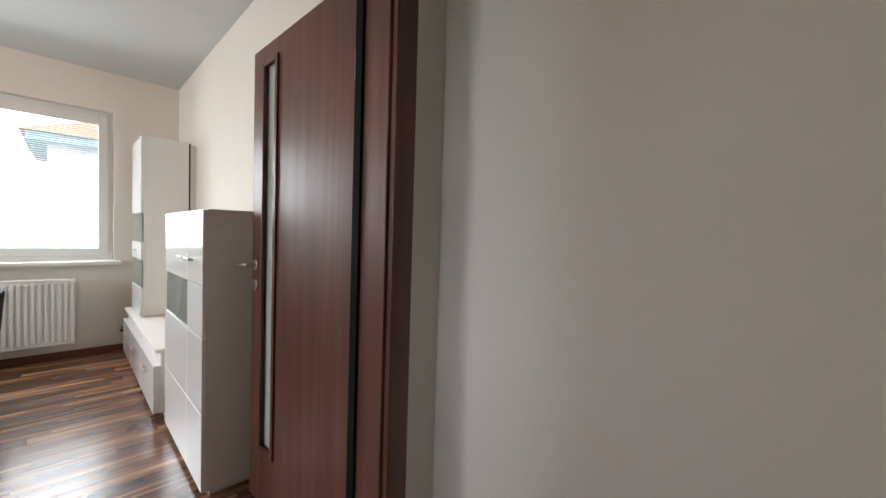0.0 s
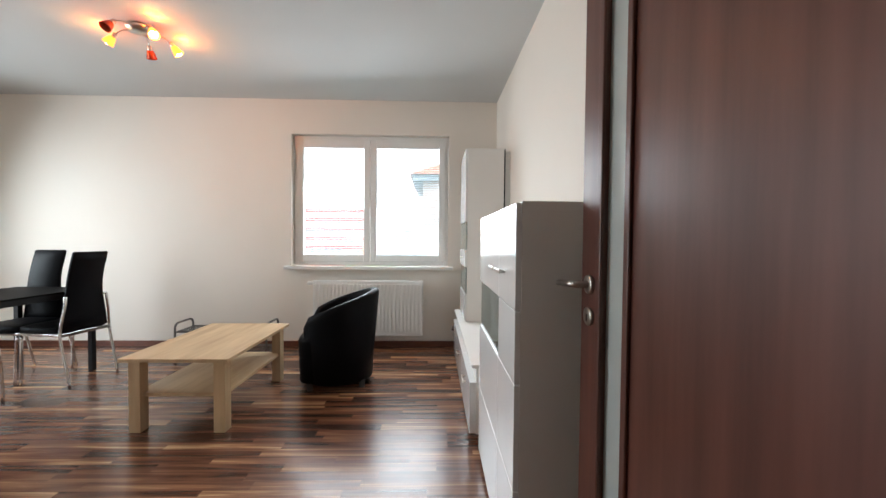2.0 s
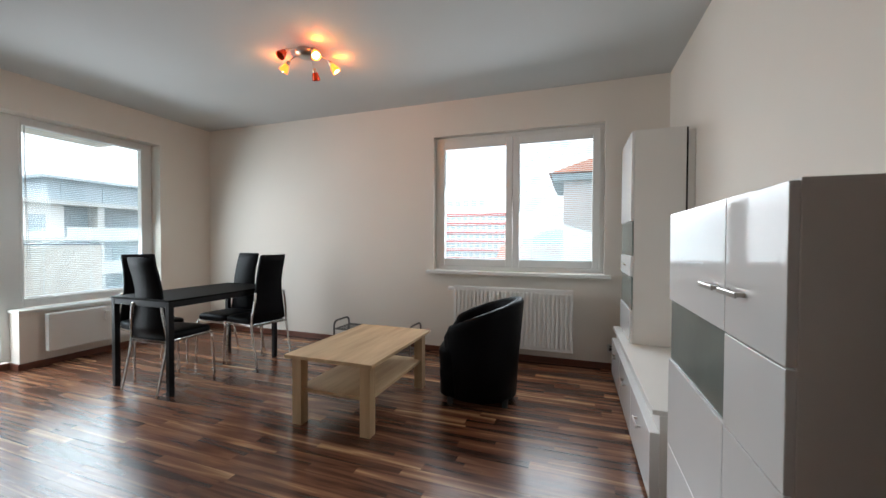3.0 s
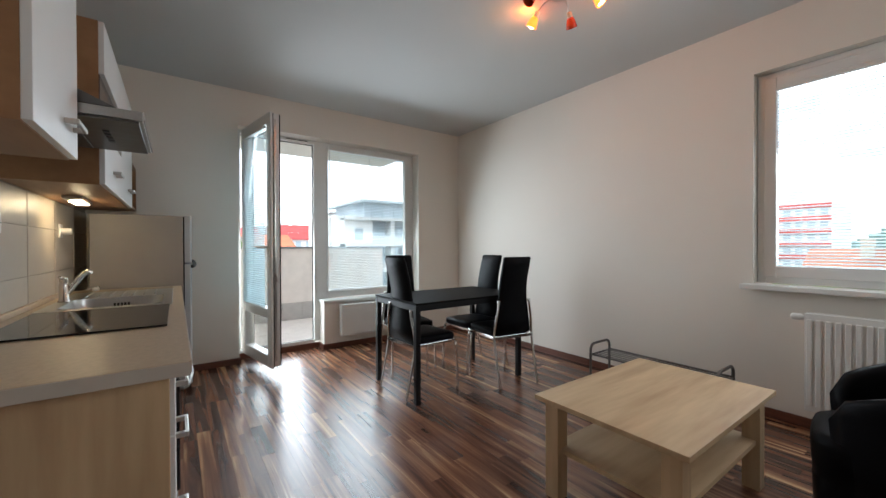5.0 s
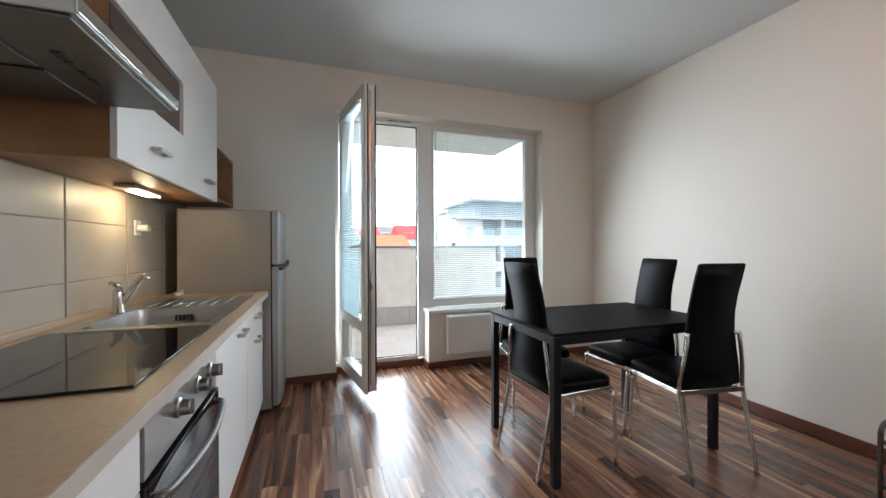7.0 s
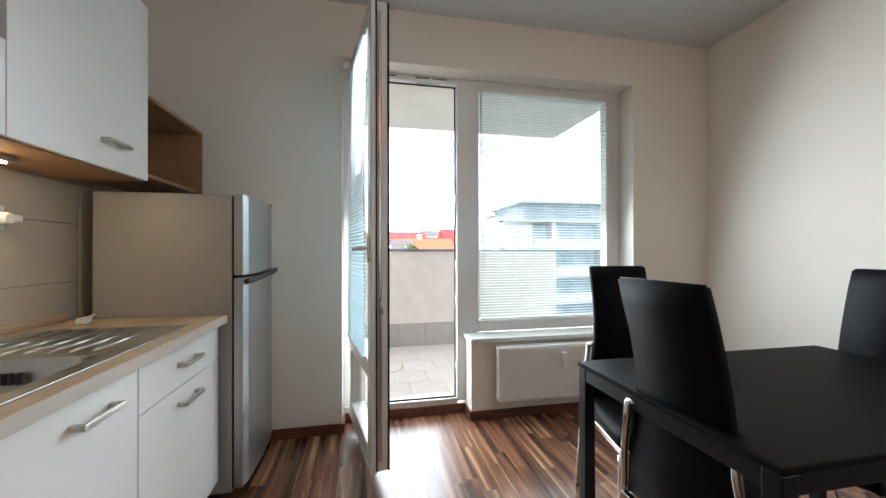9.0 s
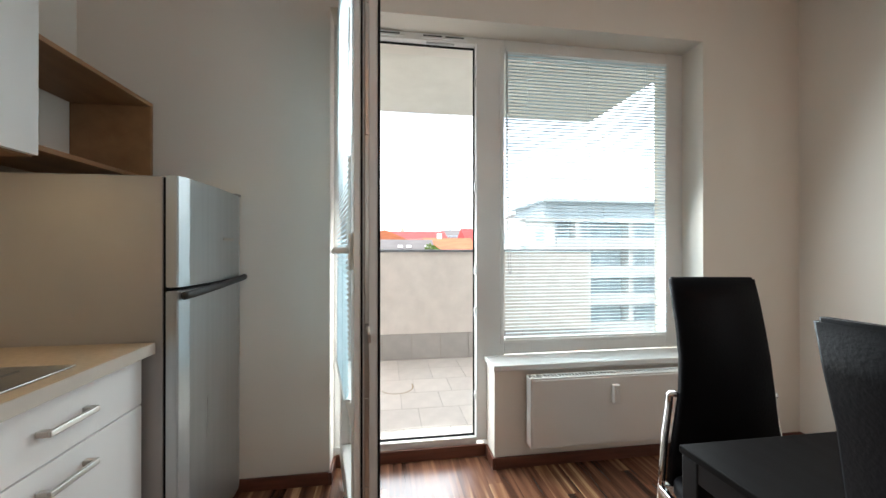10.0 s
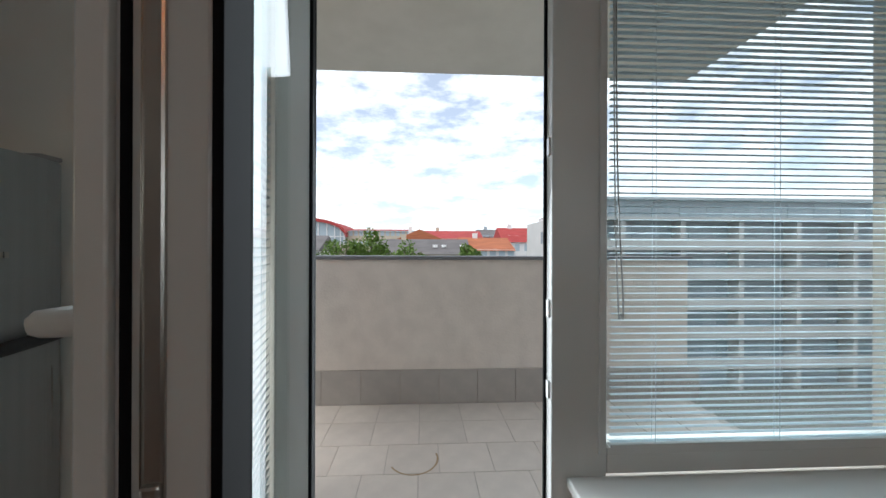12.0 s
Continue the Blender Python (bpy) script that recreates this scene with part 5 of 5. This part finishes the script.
def apartment_block():
    """The white block with deep balconies and a dark set-back top floor."""
    root = thing("apartment_block", (-47, 40, GZ), "white apartment block with balconies and a dark top storey", "apartment block")
    x, y0, y1 = -40.0, 16.6, 74.0
    boxes("wall", FACADE_G, root, (x - 14, x - 1.6, y0 + 0.3, y1, GZ, 4.2), bevel=0)
    boxes("end_wall", FACADE_E, root, (x - 14, x - 1.0, y0, y0 + 0.3, GZ, 4.6), (x - 1.6, x - 0.4, y0, y0 + 3.4, GZ, 4.4), bevel=0)
    boxes("top_storey", FACADE_G, root, (x - 13, x - 3.0, y0 + 3.5, y1 - 2, 4.4, 6.6), bevel=0)
    boxes("roof", FACADE_G, root, (x - 14, x - 2.2, y0 + 2.8, y1 - 1, 6.6, 6.85), bevel=0)
    bm = bmesh.new()
    for k in range(6):
        z = 4.2 - 3.0 * k
        box(bm, x - 1.7, x + 0.1, y0, y1, z - 0.0, z + 0.35)
    for k in range(9):
        y = y0 + 5.6 + k * 6.2
        box(bm, x - 1.7, x - 0.1, y, y + 0.5, GZ, 4.2)
    done("balcony_slab", bm, FACADE_B, root)
    bm = bmesh.new()
    for k in range(5):
        box(bm, x - 0.12, x - 0.02, y0 + 3.4, y1, 1.55 - 3.0 * k, 2.4 - 3.0 * k)
    done("balustrade", bm, FACADE_B, root)
    bm = bmesh.new()
    for k in range(18):
        y = y0 + 4.4 + k * 3.1
        box(bm, x - 3.02, x - 2.94, y, y + 1.7, 4.5, 6.3)
        for f in range(5):
            z = 1.4 - 3.0 * f
            box(bm, x - 1.64, x - 1.55, y, y + 1.6, z, z + 2.2)
    for f in range(5):
        box(bm, x - 1.2, x - 0.36, y0 + 1.2, y0 + 2.2, 1.9 - 3 * f, 3.3 - 3 * f)
        box(bm, x - 8.0, x - 6.8, y0 - 0.03, y0 + 0.05, 1.9 - 3 * f, 3.3 - 3 * f)
    tagged(done("windows", bm, PANE, root), kind="stuff")


apartment_block()


def banded_block():
    root = thing("apartment_block", (-18, 66, GZ), "far apartment block with red and white bands", "apartment block")
    x0, x1, y = -34.0, -9.0, 60.0
    boxes("wall", FACADE_W, root, (x0, x1, y, y + 12, GZ, 6.0), (x0 - 4, -17, y + 20, y + 32, GZ, 11.0), bevel=0)
    bm = bmesh.new()
    for k in range(9):
        box(bm, x0, x1, y - 0.25, y, 5.4 - 1.45 * k, 5.9 - 1.45 * k)
    done("band", bm, FACADE_R, root)
    bm = bmesh.new()
    for k in range(9):
        for j in range(24):
            a = x0 + 0.4 + j * 1.03
            box(bm, a, a + 0.6, y - 0.08, y, 4.6 - 1.45 * k, 5.3 - 1.45 * k)
    for k in range(3):
        for j in range(8):
            a = x0 + 2 + j * 1.8
            box(bm, a, a + 1.2, y + 19.9, y + 20, 9.0 - 2.8 * k, 10.4 - 2.8 * k)
    tagged(done("windows", bm, PANE, root), kind="stuff")


banded_block()


def arched_hall():
    """A far hall with a red barrel roof and a glazed arched end."""
    root = thing("hall", (-112, -29, GZ), "far hall with a red arched roof and glazed end", "hall")
    yc, half, rise, spring = -29.0, 10.0, 4.2, 4.6
    arc = [(yc + half * math.cos(math.pi * k / 24), spring + rise * math.sin(math.pi * k / 24)) for k in range(25)]
    boxes("wall", FACADE_P, root, (-130, -108.3, yc - half, yc + half, GZ, spring - 2.2), bevel=0)
    bm = bmesh.new()
    for (ya, za), (yb, zb) in zip(arc, arc[1:]):
        q = [bm.verts.new((x, y, z + d)) for d in (0.0, 0.9) for x, y, z in ((-130, ya, za), (-107.5, ya, za), (-107.5, yb, zb), (-130, yb, zb))]
        for f in ((0, 1, 2, 3), (7, 6, 5, 4), (1, 5, 6, 2), (0, 3, 7, 4)):
            bm.faces.new([q[i] for i in f])
    done("roof", bm, ROOF_RED, root)
    bm = bmesh.new()
    for (ya, za), (yb, zb) in zip(arc, arc[1:]):
        bm.faces.new([bm.verts.new(p) for p in ((-108.4, ya, spring - 2.2), (-108.4, yb, spring - 2.2), (-108.4, yb, zb), (-108.4, ya, za))])
    done("glazing", bm, PANE, root)
    bm = bmesh.new()
    for ya, za in arc[2:-2:2]:
        box(bm, -108.3, -108.1, ya - 0.12, ya + 0.12, spring - 2.2, za)
    box(bm, -108.3, -108.1, yc - half, yc + half, spring - 0.1, spring + 0.15)
    done("mullions", bm, FACADE_W, root)


arched_hall()
near = thing("house", (5, 44, GZ), "tall pinkish house with an orange tiled roof", "house", "town houses")
boxes("wall", FACADE_P, near, (-0.9, 14, 38, 50, GZ, 7.6), bevel=0)
bm = bmesh.new()
v = [bm.verts.new(p) for p in ((-2.2, 37, 7.6), (15, 37, 7.6), (15, 51, 7.6), (-2.2, 51, 7.6), (3.5, 44, 10.8), (10, 44, 10.8))]
for f in ((0, 1, 5, 4), (1, 2, 5), (2, 3, 4, 5), (3, 0, 4), (3, 2, 1, 0)):
    bm.faces.new([v[i] for i in f])
done("roof", bm, ROOF_ORANGE, near)
boxes("cornice", FACADE_G, near, (-1.9, 14.3, 37.4, 50.4, 7.0, 7.58), bevel=0)
boxes("tower", FACADE_P, near, (2.5, 8.5, 41, 47, 9.0, 16.0), bevel=0)
house(-9.0, -1.5, 46, 54, -1.2, 0.9, "x", FACADE_C, ROOF_ORANGE, "low house with an orange roof")
bm = bmesh.new()
for k in range(60):
    a = -140 + 5 * k
    h0 = 16 + 9 * math.sin(k * 0.21 + 1.0) + 3 * math.sin(k * 0.9)
    q = [bm.verts.new(p) for p in ((a, 330, GZ), (a + 5, 330, GZ), (a + 5, 350, h0 * 0.9), (a, 350, h0 * 0.9))]
    bm.faces.new(q)
bmesh.ops.remove_doubles(bm, verts=bm.verts, dist=0.01)
tagged(done("backdrop_hill", bm, HILL), "far wooded hill", "hill", kind="structure")


def tree(x, y, top, r, seed):
    rnd = random.Random(seed)
    root = thing("tree", (x, y, GZ), "leafy green tree between the houses", "tree", "trees between the houses")
    bm = bmesh.new()
    tube(bm, [(x, y, GZ), (x + 0.2, y, (GZ + top) / 2), (x, y + 0.2, top - r * 0.5)], [0.4, 0.28, 0.08], 8)
    for k in range(6):
        a = k * 1.05
        z = top - r * 1.6 + k * 0.2
        tube(bm, [(x, y, z), (x + r * 0.6 * math.cos(a), y + r * 0.6 * math.sin(a), z + r * 0.7)], [0.14, 0.04], 6)
    done("trunk", bm, BARK, root, True)
    bm = bmesh.new()
    clumps = []
    for k in range(16):
        d = Vector((rnd.gauss(0, 1), rnd.gauss(0, 1), rnd.gauss(0, 1))).normalized() * r * rnd.uniform(0.3, 0.85)
        clumps.append((Vector((x, y, top - r)) + Vector((d.x, d.y, d.z * 0.8)), r * rnd.uniform(0.25, 0.45)))
    for k in range(1500):
        c, s = clumps[k % 16]
        p = c + Vector((rnd.gauss(0, 1), rnd.gauss(0, 1), rnd.gauss(0, 1))).normalized() * s * rnd.uniform(0.6, 1.1)
        u = Vector((rnd.gauss(0, 1), rnd.gauss(0, 1), rnd.gauss(0, 1))).normalized()
        w = u.orthogonal().normalized()
        e = rnd.uniform(0.14, 0.28)
        bm.faces.new([bm.verts.new(p + a) for a in (u * e, w * e * 0.6, -u * e, -w * e * 0.6)])
    tagged(done("leaves", bm, LEAF, root), kind="stuff")


for k, (tx, ty, tz, tr) in enumerate(((-52, -7.5, 3.3, 3.0), (-53, -4.5, 3.9, 3.2), (-50, 1.0, 2.7, 2.4), (-58, 9.5, 2.5, 2.2), (-54, -13.5, 3.2, 3.0), (-5.5, 43, -0.6, 2.4), (-8.5, 42, -1.0, 2.2))):
    tree(tx, ty, tz, tr, k)


# ---- wall tiles, balcony tiles and floor strips ----
def slab_mesh(name, lx, ly, lz, mat, bev=0.0015):
    bm = bmesh.new()
    box(bm, 0, lx, 0, ly, -lz, 0)
    bmesh.ops.bevel(bm, geom=[e for e in bm.edges if e.verts[0].co.z > -1e-6 and e.verts[1].co.z > -1e-6], offset=bev, segments=1, affect="EDGES")
    me = bpy.data.meshes.new(name)
    bm.to_mesh(me)
    bm.free()
    me.materials.append(mat)
    return me


splash = structure("wall_tiling", GROUT, (-4.71, -1.73, SY, SY + 0.004, 0.75, 1.50), label="beige glazed tiles on the wall over the worktop", category="tiling")
wide = slab_mesh("tile", 0.496, 0.246, 0.007, TILE)
cut = slab_mesh("tile", 0.496, 0.170, 0.007, TILE)
for r, z in enumerate((0.769, 1.019, 1.269)):
    for k in range(6):
        x = -1.70 - 0.508 * (k + 1) + 0.014
        ob = new("tile", wide if z < 1.25 else cut)
        ob.parent = splash
        ob.matrix_basis = Matrix.Translation((x + 0.496, SY + 0.011, z)) @ Matrix(((-1, 0, 0, 0), (0, 0, 1, 0), (0, 1, 0, 0), (0, 0, 0, 1)))

bfloor = structure("floor_balcony", BGROUT, (PX, WX - 0.23, 0.55, 4.58, -0.011, -0.004), label="grey-beige square balcony floor tiles", category="floor")
btile = slab_mesh("tile", 0.301, 0.301, 0.007, BTILE)
for i in range(6):
    for k in range(13):
        ob = new("tile", btile)
        ob.parent = bfloor
        ob.location = (PX + 0.004 + 0.305 * i, 0.56 + 0.305 * k + (0.118 if i % 2 == 0 and i else 0.0), 0.0)
skirt_t = structure("skirting_balcony", GROUT, (PX, PX + 0.004, 0.55, 4.58, 0, 0.272), label="grey tile skirting at the foot of the parapet", category="skirting")
sk_mesh = slab_mesh("tile", 0.301, 0.268, 0.008, BSKIRT)
for k in range(13):
    ob = new("tile", sk_mesh)
    ob.parent = skirt_t
    ob.matrix_basis = Matrix.Translation((PX + 0.012, 0.712 + 0.305 * k, 0.002)) @ Matrix(((0, 0, 1, 0), (1, 0, 0, 0), (0, 1, 0, 0), (0, 0, 0, 1)))


def laminate():
    """Narrow strips along x in rows of 70 mm; those by the walked way are pieces of their own."""
    rnd = random.Random(7)
    root = thing("floor", (0, 0, 0), "glossy three-strip walnut laminate floor", "floor", kind="structure")
    lengths = (0.40, 0.52, 0.66, 0.80, 0.95)
    shared = [slab_mesh("strip", q - 0.0003, 0.0697, 0.008, FLOORING, 0.0002) for q in lengths]
    rest = bmesh.new()
    count = 0
    y = -2.4
    while y < NY - 0.01:
        west = -1.2 if y < SY - 0.17 else WX - 0.125 if y < 2.84 else WX
        x = west - rnd.uniform(0, 0.3)
        while x < EX - 0.005:
            k = rnd.randrange(5)
            x1 = x + lengths[k]
            inside = x >= WX and x1 < EX and y + 0.070 < NY
            if inside and -3.6 < x < -0.3 and 1.6 < y < 3.9 and count < 290:
                ob = new("strip", shared[k])
                ob.parent = root
                ob.location = (x, y, 0)
                count += 1
            else:
                a, b = max(x, west), min(x1, EX) - 0.0006
                if b > a:
                    box(rest, a, b, y, min(y + 0.0697, NY), -0.008, 0)
            x = x1
        y += 0.070
    tagged(done("strips", rest, FLOORING, root), kind="stuff")


laminate()
